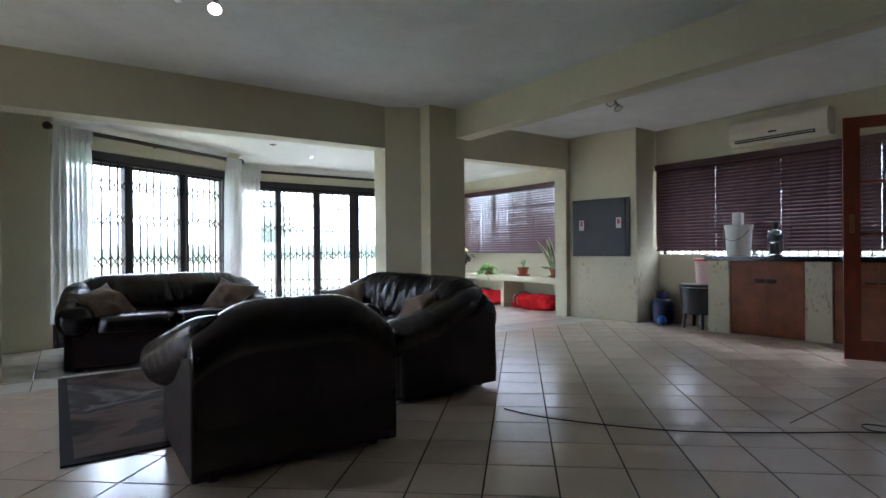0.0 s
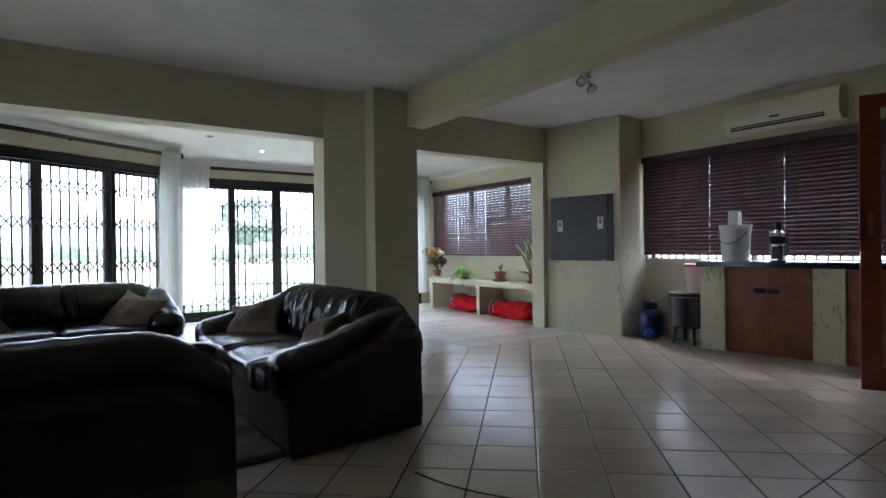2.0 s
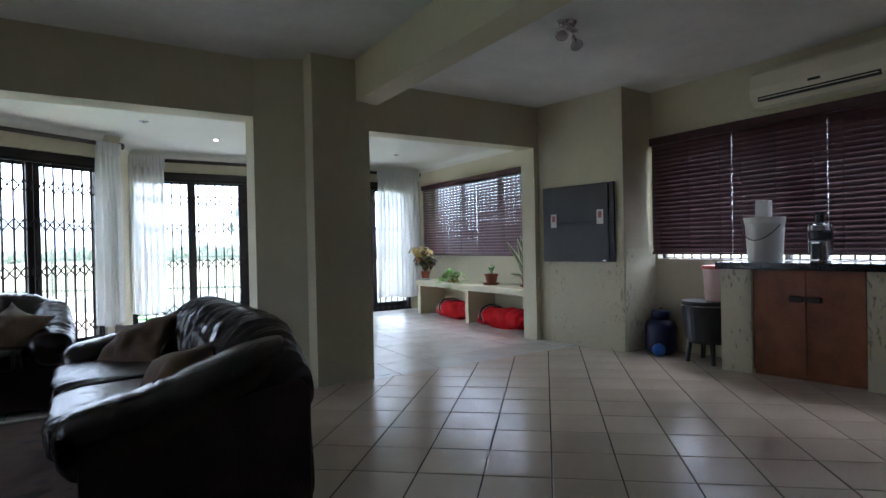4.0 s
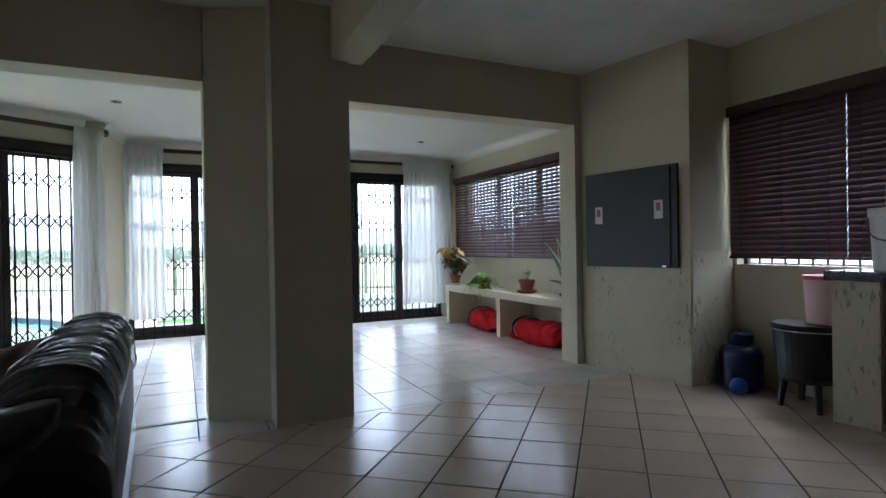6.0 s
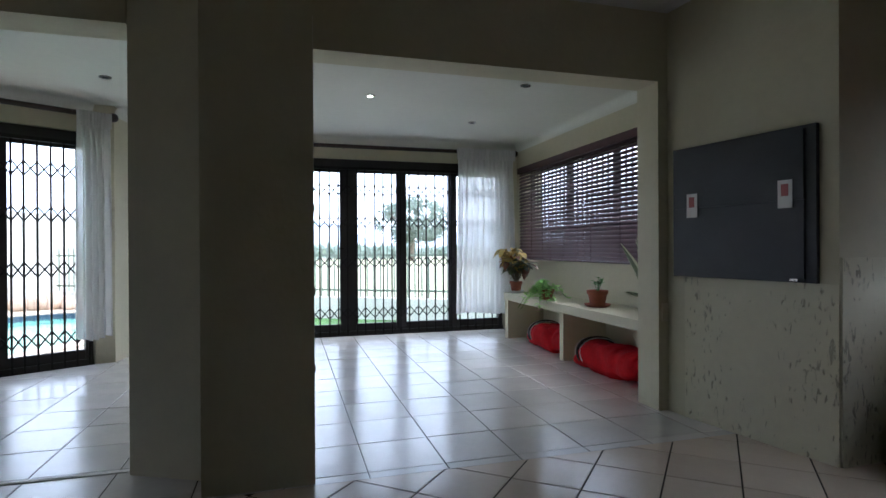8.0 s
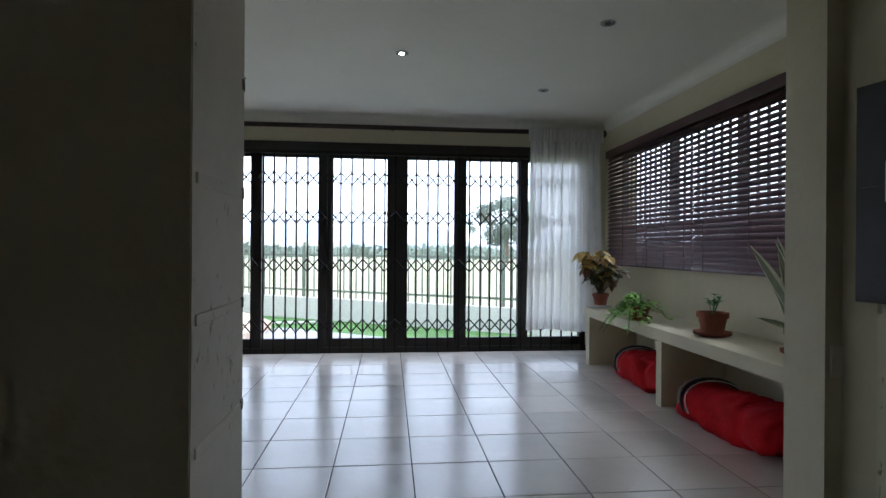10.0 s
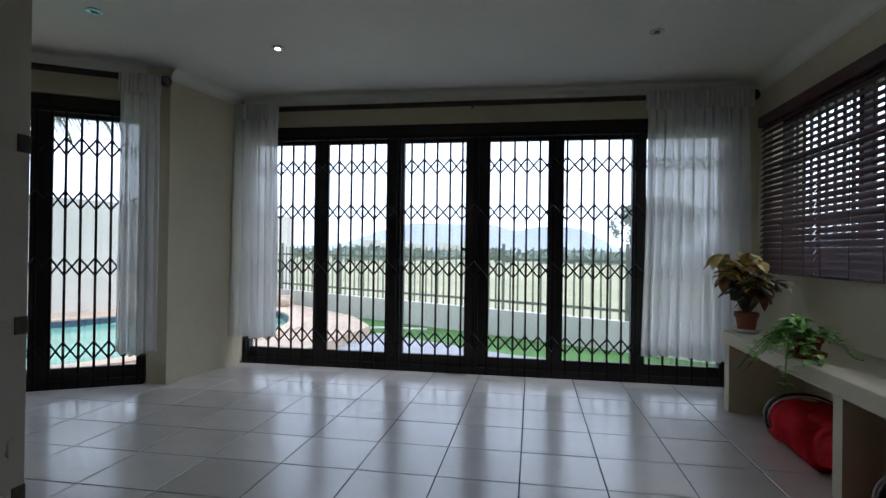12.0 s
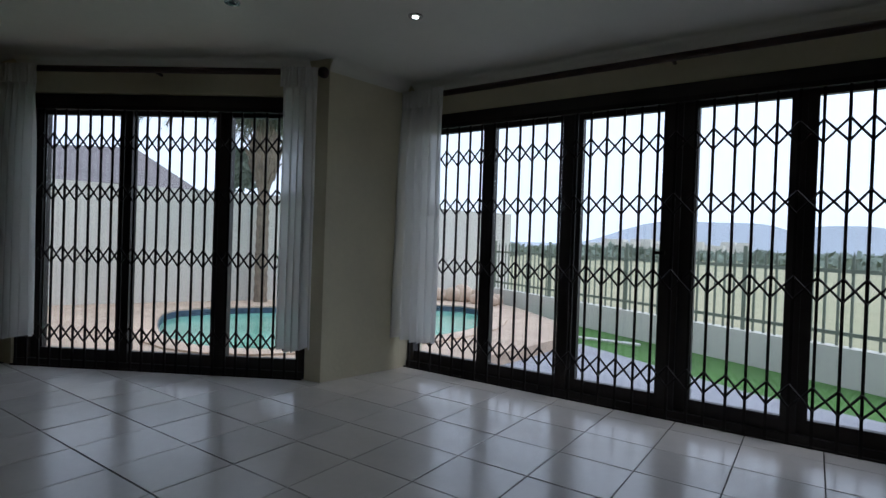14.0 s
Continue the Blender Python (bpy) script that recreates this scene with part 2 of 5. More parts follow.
def rug_pile(name):
    """Woven pile with broad drifting blotches of brown, charcoal and pale grey."""
    m = mat(name, (0.1, 0.06, 0.04), 0.96, 3, 0.2, 0.7, 160)
    n, link = m.node_tree.nodes, m.node_tree.links.new
    co = n.new("ShaderNodeTexCoord")
    t = n.new("ShaderNodeTexNoise")
    t.inputs["Scale"].default_value = 1.35
    t.inputs["Detail"].default_value = 4
    t.inputs["Distortion"].default_value = 0.7
    link(co.outputs["Object"], t.inputs["Vector"])
    r = n.new("ShaderNodeValToRGB")
    e = r.color_ramp.elements
    e[0].position, e[0].color = 0.36, (0.030, 0.020, 0.016, 1)
    e[1].position, e[1].color = 0.70, (0.025, 0.020, 0.020, 1)
    for p, c in ((0.43, (0.115, 0.070, 0.050)), (0.50, (0.12, 0.078, 0.058)), (0.53, (0.045, 0.036, 0.034)), (0.59, (0.06, 0.052, 0.05)), (0.62, (0.17, 0.15, 0.14)), (0.645, (0.10, 0.085, 0.08))):
        x = e.new(p)
        x.color = (*c, 1)
    link(t.outputs["Fac"], r.inputs["Fac"])
    link(r.outputs["Color"], n["Principled BSDF"].inputs["Base Color"])
    return m


RUG = rug_pile("brown_grey_rug")
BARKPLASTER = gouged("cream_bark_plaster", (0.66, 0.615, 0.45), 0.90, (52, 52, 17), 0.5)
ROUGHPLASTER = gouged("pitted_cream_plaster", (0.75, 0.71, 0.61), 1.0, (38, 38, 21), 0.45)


# ---- mesh helpers ----
def part(name, bm, material, parent=None, label="", smooth=False):
    me = bpy.data.meshes.new(name)
    bm.to_mesh(me)
    bm.free()
    me.materials.append(material)
    if smooth:
        for p in me.polygons:
            p.use_smooth = True
    ob = new(name, me)
    if parent:
        ob.parent = parent
    return tagged(ob, label)


def thing(name, label, category, group="", at=(0, 0, 0), turn=0.0, kind=""):
    ob = new(name)
    ob.matrix_world = pose(*at, 0, 0, turn)
    return tagged(ob, label, category, group, kind)


def box(lo, hi, bevel=0.0, bm=None, seg=2):
    b = bmesh.new()
    c = [(a + d) / 2 for a, d in zip(lo, hi)]
    s = [abs(d - a) for a, d in zip(lo, hi)]
    bmesh.ops.create_cube(b, size=1, matrix=Matrix.Translation(c) @ Matrix.Diagonal((*s, 1)))
    if bevel:
        bmesh.ops.bevel(b, geom=b.edges[:], offset=bevel, segments=seg, affect="EDGES", profile=0.6)
    if bm is None:
        return b
    return join(bm, b)


def join(bm, b):
    me = bpy.data.meshes.new("tmp")
    b.to_mesh(me)
    b.free()
    bm.from_mesh(me)
    bpy.data.meshes.remove(me)
    return bm


def prism(pts, z0, z1, bm=None):
    """An upright prism on a plan polygon."""
    bm = bm or bmesh.new()
    if sum(a[0] * b[1] - b[0] * a[1] for a, b in zip(pts, pts[1:] + pts[:1])) < 0:
        pts = pts[::-1]
    lo = [bm.verts.new((x, y, z0)) for x, y in pts]
    hi = [bm.verts.new((x, y, z1)) for x, y in pts]
    bm.faces.new(lo[::-1])
    bm.faces.new(hi)
    k = len(pts)
    for i in range(k):
        j = (i + 1) % k
        bm.faces.new((lo[i], lo[j], hi[j], hi[i]))
    return bm


def rod(p, q, r, seg=8, r2=None, bm=None, caps=True):
    bm = bm or bmesh.new()
    p, q = Vector(p), Vector(q)
    d = q - p
    m = Matrix.Translation((p + q) / 2) @ d.to_track_quat("Z", "Y").to_matrix().to_4x4()
    bmesh.ops.create_cone(bm, cap_ends=caps, segments=seg, radius1=r, radius2=r if r2 is None else r2, depth=d.length, matrix=m)
    return bm


def lathe(profile, seg=24, bm=None, at=(0, 0, 0)):
    """A turned shape from (radius, height) pairs."""
    bm = bm or bmesh.new()
    rings = []
    for r, z in profile:
        rings.append([bm.verts.new((at[0] + r * math.cos(2 * math.pi * i / seg), at[1] + r * math.sin(2 * math.pi * i / seg), at[2] + z)) for i in range(seg)])
    for a, b in zip(rings, rings[1:]):
        for i in range(seg):
            j = (i + 1) % seg
            bm.faces.new((a[i], a[j], b[j], b[i]))
    bm.faces.new(rings[0][::-1])
    bm.faces.new(rings[-1])
    return bm


def puff(centre, size, e=0.45, lump=0.0, freq=6.0, seg=40, rings=24, crease=0.0, axis=0, bm=None, seed=0.0):
    """A soft, rounded block (a superellipsoid) with lumps, and creases across one axis."""
    bm = bm or bmesh.new()

    def sp(v, k):
        return math.copysign(abs(v) ** k, v)

    grid = []
    for i in range(rings + 1):
        a = -math.pi / 2 + math.pi * i / rings
        row = []
        for j in range(seg):
            t = 2 * math.pi * j / seg
            u = Vector((sp(math.cos(a), e) * sp(math.cos(t), e), sp(math.cos(a), e) * sp(math.sin(t), e), sp(math.sin(a), e)))
            p = Vector((u.x * size[0] / 2, u.y * size[1] / 2, u.z * size[2] / 2))
            q = p + Vector(centre) + Vector((seed, seed * 2, 0))
            k = 1.0
            if lump:
                k += lump * noise.noise(q * freq)
            if crease:
                w = q.copy()
                w[axis] *= 7.0
                k += crease * noise.noise(w * 4.0)
            row.append(bm.verts.new(Vector(centre) + p * k))
        grid.append(row)
    for i in range(rings):
        for j in range(seg):
            k = (j + 1) % seg
            if i == 0:
                if j == 0:
                    bm.faces.new([grid[1][x] for x in range(seg)][::-1])
            elif i == rings - 1:
                if j == 0:
                    bm.faces.new([grid[rings - 1][x] for x in range(seg)])
            else:
                bm.faces.new((grid[i][j], grid[i][k], grid[i + 1][k], grid[i + 1][j]))
    for v in [v for v in bm.verts if not v.link_faces]:
        bm.verts.remove(v)
    return bm


def tube(points, r, bevel=3):
    """A curve of round section through points, as a mesh."""
    bm = bmesh.new()
    seg = 4 + bevel
    rings = []
    pts = [Vector(p) for p in points]
    for i, p in enumerate(pts):
        d = (pts[min(i + 1, len(pts) - 1)] - pts[max(i - 1, 0)]).normalized()
        q = d.to_track_quat("Z", "Y")
        rings.append([bm.verts.new(p + q @ Vector((r * math.cos(2 * math.pi * k / seg), r * math.sin(2 * math.pi * k / seg), 0))) for k in range(seg)])
    for a, b in zip(rings, rings[1:]):
        for k in range(seg):
            j = (k + 1) % seg
            bm.faces.new((a[k], a[j], b[j], b[k]))
    bm.faces.new(rings[0][::-1])
    bm.faces.new(rings[-1])
    return bm


def structure(name, bm, material, label="", category=""):
    return tagged(part(name, bm, material), label, category, "", "structure")


def along(p, q, s, off=0.0):
    """The plan point s metres from p towards q, off metres to the left of that way."""
    p, q = Vector(p), Vector(q)
    d = (q - p).normalized()
    v = p + d * s + Vector((-d.y, d.x)) * off
    return (v.x, v.y)


def strip(p, q, s0, s1, o0, o1, z0, z1, bm=None):
    """A block along the plan line p to q."""
    return prism([along(p, q, s0, o0), along(p, q, s1, o0), along(p, q, s1, o1), along(p, q, s0, o1)], z0, z1, bm)


# ---- plan ----
H, HS, LINTEL = 2.51, 2.345, 2.065
XR, XS = 6.40, 6.32
YO, YD = 4.27, 7.91
D1A, D1B = (-0.17, 5.86), (1.79, 7.02)
L1 = (Vector(D1B) - Vector(D1A)).length
BORDER = 3.90

# ---- large structure ----
OUTLINE = [(-3.3, -8.3), (6.6, -8.3), (6.54, 8.08), (1.78, 8.08), (1.72, 7.14), (-0.24, 5.98), (-1.45, 5.86), (-1.45, 4.4), (-3.3, 4.4)]
# Past the tiles, out of view, the bare dark bed cuts bounced light.
structure("floor", prism(OUTLINE, -0.20, -0.0028), GROUT, "dark grout bed under beige ceramic floor tiles", "floor")
structure("ceiling_1", box((-3.3, -8.3, H), (6.7, YO + 0.2, H + 0.15)), CEIL, "white stippled plaster ceiling of the lounge", "ceiling")
structure("ceiling_2", prism([(-1.5, YO + 0.21), (6.54, YO + 0.21), (6.54, 8.1), (1.78, 8.1), (1.72, 7.14), (-0.24, 5.98), (-1.5, 5.9)], HS, HS + 0.2), CEIL_SUN, "plain white sunroom ceiling with downlights", "ceiling")


def wall(name, pieces, label, material=PLASTER):
    bm = bmesh.new()
    for pc in pieces:
        if len(pc) == 2:
            box(pc[0], pc[1], 0, bm)
        else:
            prism(pc[0], pc[1], pc[2], bm)
    return structure(name, bm, material, label, "wall")


# outer wall of the lounge with the long blinded window
W1A, W1B, W1L, W1H = -1.2, 3.35, 0.87, 2.02
wall("wall_east_lounge", [((XR, -8.2, 0), (XR + 0.22, W1A, H)), ((XR, W1B, 0), (XR + 0.22, YO + 0.2, H)), ((XR, W1A, 0), (XR + 0.22, W1B, W1L)), ((XR, W1A, W1H), (XR + 0.22, W1B, H))], "cream painted plaster wall round a wide window")
W2A, W2B, W2L, W2H = 4.95, 7.66, 0.90, 2.0
wall("wall_east_sunroom", [((XS, YO + 0.21, 0), (XS + 0.22, W2A, HS)), ((XS, W2B, 0), (XS + 0.22, YD + 0.2, HS)), ((XS, W2A, 0), (XS + 0.22, W2B, W2L)), ((XS, W2A, W2H), (XS + 0.22, W2B, HS))], "cream plaster sunroom wall with a blinded window")
# Unseen wall, set far back so less light returns to the lounge.
wall("wall_south", [((-3.2, -8.4, 0), (6.62, -8.2, H))], "unseen closing wall, kept dark to cut bounced light", DARKWALL)
# The opening is added out of view to brighten the lounge from the west.
wall("wall_west", [((-3.4, -8.4, 0), (-3.2, 3.35, H)), ((-3.4, 4.1, 0), (-3.2, YO + 0.2, H)), ((-3.4, 3.35, 2.2), (-3.2, 4.1, H))], "unseen dark wall with an opening added to let in light", DARKWALL)
# wall with the two wide openings, lintels and pillar
wall("wall_openings", [((-3.2, YO - 0.03, 0), (-0.46, YO + 0.2, H))], "cream plaster wall beside a wide opening")
wall("wall_lintel_west", [((-0.46, YO - 0.03, LINTEL), (2.77, YO + 0.2, H))], "cream plaster lintel over a wide opening")
wall("wall_lintel_east", [((3.58, 4.37, LINTEL + 0.01), (5.72, 4.58, H))], "cream plaster lintel over a wide opening")
wall("wall_jamb", [((5.72, 4.37, 0), (XR + 0.1, 4.58, H))], "cream plaster wall end beside the braai")
structure("trim_pillar_side", box((3.583, 3.915, 0.0), (3.588, 4.398, 2.06)), ROUGHPLASTER, "pitted plaster side of the pillar", "plaster face")
wall("pillar", [([(2.775, 4.25), (3.12, 4.08), (3.125, 3.91), (3.585, 3.91), (3.585, 4.40), (2.77, 4.49)], 0, H)], "cream plastered pillar between two openings")
wall("beam", [((3.48, -3.2, 2.19), (3.68, 3.94, H))], "cream plastered ceiling beam")
wall("chimney_breast", [([(5.79, 4.37), (5.80, 4.23), (5.945, 3.385), (XR, 3.40), (XR, 4.37)], 0, H)], "cream plaster chimney breast")
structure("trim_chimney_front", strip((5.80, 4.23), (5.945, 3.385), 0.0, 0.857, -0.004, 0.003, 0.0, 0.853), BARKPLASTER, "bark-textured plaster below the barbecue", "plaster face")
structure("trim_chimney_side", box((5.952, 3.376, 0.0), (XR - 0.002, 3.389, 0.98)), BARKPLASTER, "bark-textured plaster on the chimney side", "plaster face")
# sunroom: return wall, bay facet, wall over the doors
wall("wall_return", [([(1.80, 7.03), (1.95, 7.05), (2.07, 7.80), (2.07, YD + 0.2), (1.78, YD + 0.2), (1.66, 7.2)], 0, HS)], "cream plaster wall between two door bays")
wall("wall_north", [((2.07, YD, 2.085), (6.11, YD + 0.2, HS)), ((6.11, YD, 0), (XS + 0.2, YD + 0.2, HS))], "cream plaster wall above the sliding doors")
bm = strip(D1A, D1B, -0.02, L1 + 0.02, 0.0, 0.2, 2.085, HS)
structure("wall_bay", bm, PLASTER, "cream plaster wall above the angled sliding door", "wall")
wall("wall_bay_end", [([(-0.17, 5.86), (-1.5, 5.72), (-1.5, 5.92), (-0.27, 6.03)], 0, HS), ([(-1.5, YO + 0.2), (-1.3, YO + 0.2), (-1.3, 5.74), (-1.5, 5.72)], 0, HS)], "cream plaster wall beside the angled door")

# shallow horizontal grooves with old fixing slots on the pillar's opening side
for z in (0.485, 0.83, 1.20):
    g = structure("trim_groove", box((3.585, 3.94, z), (3.594, 4.36, z + 0.03), 0.003), ROUGHPLASTER, "raised plaster band across the pillar", "plaster band")
    structure("trim_slot", box((3.586, 4.370, z), (3.5905, 4.3985, z + 0.036)), SLOT, "dark fixing slot at the pillar edge", "slot")
structure("trim_slot", box((3.586, 4.370, 1.568), (3.5905, 4.3985, 1.604)), SLOT, "dark fixing slot at the pillar edge", "slot")

# cove cornices of the sunroom
def cove(name, p, q, r=0.09, side=-1):
    bm = bmesh.new()
    n = 6
    prof = [(0, -r)] + [(r - r * math.cos(math.pi / 2 * i / n), -r + r * math.sin(math.pi / 2 * i / n)) for i in range(1, n + 1)] + [(0, 0)]
    d = (Vector(q) - Vector(p)).normalized()
    nrm = Vector((-d.y, d.x)) * side
    rows = []
    for e in (p, q):
        rows.append([bm.verts.new((e[0] + nrm.x * a, e[1] + nrm.y * a, HS - 0.003 + b)) for a, b in prof])
    for i in range(len(prof) - 1):
        bm.faces.new((rows[0][i], rows[0][i + 1], rows[1][i + 1], rows[1][i]))
    return structure(name, bm, CEIL_SUN, "white coved plaster cornice", "cornice")


cove("trim_cornice_north", (2.07, YD - 0.002), (XS, YD - 0.002))
cove("trim_cornice_east", (XS - 0.002, YD), (XS - 0.002, YO + 0.3))
cove("trim_cornice_bay", along(D1A, D1B, 0, -0.002), along(D1A, D1B, L1, -0.002))
cove("trim_cornice_return", (1.952, 7.05), (2.072, 7.80), side=-1)


# ---- sliding doors with trellis gates ----
def sliding_door(name, p, q, stiles, label, gate_gap):
    """A dark aluminium door along the plan line p to q; stiles: (from, to) along it."""
    length = (Vector(q) - Vector(p)).length
    top = thing(name, label, "sliding door", kind="structure")
    bm = strip(p, q, 0, length, 0.02, 0.13, 1.985, 2.08)
    part("head_frame", bm, FRAME, top)
    part("sill_frame", strip(p, q, 0, length, 0.02, 0.13, 0.0, 0.05), FRAME, top)
    edges = stiles
    for (a0, a1), (b0, b1) in zip(edges, edges[1:]):
        leaf = part("leaf_bottom_rail", strip(p, q, a1, b0, 0.05, 0.09, 0.05, 0.135), FRAME, top)
        part("leaf_top_rail", strip(p, q, a1, b0, 0.05, 0.09, 1.93, 1.985), FRAME, top)
        g = part("pane", strip(p, q, a1 + 0.001, b0 - 0.001, 0.066, 0.072, 0.13, 1.935), GLASS, top)
        g.visible_shadow = False
    for a, b in edges:
        if b - a > 0.12:
            m = (a + b) / 2
            part("stile", strip(p, q, a, m + 0.012, 0.035, 0.062, 0.05, 1.985), FRAME, top)
            part("stile", strip(p, q, m - 0.012, b, 0.066, 0.115, 0.05, 1.985), FRAME, top)
        else:
            part("stile", strip(p, q, a, b, 0.035, 0.105, 0.05, 1.985), FRAME, top)
    # folding trellis gate inside the door
    gate = thing("trellis_gate", "black steel folding trellis security gate before a sliding door", "security gate", "trellis gates")
    part("top_track", strip(p, q, 0, length, -0.03, 0.01, 1.955, 1.985), STEEL, gate)
    part("floor_track", strip(p, q, 0, length, -0.012, -0.002, 0.0, 0.012), STEEL, gate)
    n = int(length / gate_gap)
    gap = length / n
    xs = [gap * (i + 0.5) for i in range(n)]
    rng = random.Random(len(stiles))
    xs = [x + rng.uniform(-0.006, 0.006) for x in xs]
    d = (Vector(q) - Vector(p)).normalized()
    shared = bpy.data.meshes.new("bar")
    b = box((-0.0078, -0.005, 0.015), (0.0078, 0.005, 1.965))
    box((-0.009, -0.007, 0.0), (0.009, 0.007, 0.02), 0, b)
    b.to_mesh(shared)
    b.free()
    shared.materials.append(STEEL)
    for x in xs:
        ob = new("bar", shared)
        ob.parent = gate
        c = along(p, q, x, -0.01)
        ob.matrix_basis = pose(c[0], c[1], 0, 0, 0, math.degrees(math.atan2(d.y, d.x)))
    for z in (0.27, 0.865, 1.335, 1.715):
        bm = bmesh.new()
        for x0, x1 in zip(xs, xs[1:]):
            for za, zb, o in ((z - 0.062, z + 0.062, -0.017), (z + 0.062, z - 0.062, -0.022)):
                a, c = along(p, q, x0, o), along(p, q, x1, o)
                rod((*a, za), (*c, zb), 0.007, 5, bm=bm)
        part("lattice", bm, STEEL, gate)
    return top


sliding_door("door_1", (2.07, YD - 0.035), (6.11, YD - 0.035), [(0, 0.06), (0.675, 0.77), (1.32, 1.455), (1.99, 2.19), (2.665, 2.795), (3.325, 3.43), (3.98, 4.04)], "dark bronze aluminium sliding door with six glazed leaves", 0.106)
sliding_door("door_2", D1A, D1B, [(0, 0.19), (0.80, 0.90), (1.55, 1.67), (2.22, L1)], "dark bronze aluminium sliding door in the angled bay", 0.088)
hd = part("door_handle", strip((2.07, YD), (6.11, YD), 1.96, 2.03, -0.05, -0.03, 1.02, 1.04), STEEL, bpy.data.objects["door_1"], "black lever handle")


# ---- curtains and rods ----
def curtain_rod(p, q, z=2.215):
    r = thing("curtain_rod", "dark wooden curtain rod with round end knobs", "curtain rod", "curtain rods")
    part("pole", rod((*p, z), (*q, z), 0.023, 14), ROD, r, smooth=True)
    for e in (p, q):
        part("finial", puff((*e, z), (0.078, 0.078, 0.078), 0.9, seg=16, rings=10), ROD, r, smooth=True)
    d = (Vector(q) - Vector(p)).normalized()
    nrm = Vector((-d.y, d.x))
    for s in (0.06, 0.5, 0.94):
        c = Vector(p).lerp(Vector(q), s)
        part("bracket", rod((c.x, c.y, z), (c.x + nrm.x * 0.13, c.y + nrm.y * 0.13, z), 0.011, 8), ROD, r)
    return r


def curtain(p, q, z0, z1, folds, seed):
    """A gathered sheer curtain hanging from the rod between two plan points."""
    c = thing("curtain", "sheer white gathered voile curtain hanging from a rod", "curtain", "curtains")
    rng = random.Random(seed)
    bm = bmesh.new()
    length = (Vector(q) - Vector(p)).length
    n, rows = folds * 10, 26
    ph = [rng.uniform(0, 6.28) for _ in range(3)]
    grid = []
    for j in range(rows + 1):
        v = j / rows
        z = z1 + (z0 - z1) * v
        row = []
        for i in range(n + 1):
            u = i / n
            amp = 0.012 + 0.034 * min(1, v * 4)
            if v > 0.03 and v < 0.07:
                amp *= 0.6
            off = amp * math.sin(u * folds * 6.283 + 0.8 * math.sin(u * 9 + ph[0]) + 0.25 * math.sin(v * 4 + ph[1]))
            off += 0.02 * v * math.sin(u * 5 + ph[2])
            s = length * (u + 0.012 * math.sin(v * 5 + ph[1]) * v)
            s = length / 2 + (s - length / 2) * (0.97 + 0.07 * v)
            x, y = along(p, q, s, off)
            row.append(bm.verts.new((x, y, z + (0.012 * math.sin(u * 7 + ph[0]) if j == rows else 0))))
        grid.append(row)
    for j in range(rows):
        for i in range(n):
            bm.faces.new((grid[j][i], grid[j][i + 1], grid[j + 1][i + 1], grid[j + 1][i]))
    part("drop", bm, VOILE, c, smooth=True)
    bm = bmesh.new()
    top = []
    for i in range(n + 1):
        u = i / n
        off = 0.010 * math.sin(u * folds * 12.566) + 0.004 * math.sin(u * folds * 31) - 0.022
        x, y = along(p, q, length * (0.5 + (u - 0.5) * 1.03), off)
        top.append((bm.verts.new((x, y, z1 + 0.052 + 0.006 * math.sin(u * folds * 12.566 + 1))), bm.verts.new((x, y, z1 - 0.085))))
    for a, b in zip(top, top[1:]):
        bm.faces.new((a[0], b[0], b[1], a[1]))
    part("gathered_heading", bm, VOILE, c, smooth=True)
    return c


curtain_rod((1.98, 7.79), (6.24, 7.79), 2.215)
curtain((2.02, 7.755), (2.46, 7.765), 0.25, 2.20, 6, 1)
curtain((5.47, 7.77), (6.22, 7.77), 0.22, 2.20, 11, 2)
R1A, R1B = along(D1A, D1B, -0.12, -0.15), along(D1A, D1B, L1 + 0.13, -0.13)
curtain_rod(R1A, R1B, 2.22)
curtain(along(D1A, D1B, -0.08, -0.16), along(D1A, D1B, 0.30, -0.16), 0.25, 2.19, 7, 3)
curtain(along(D1A, D1B, L1 - 0.16, -0.15), along(D1A, D1B, L1 + 0.10, -0.15), 0.25, 2.19, 5, 4)


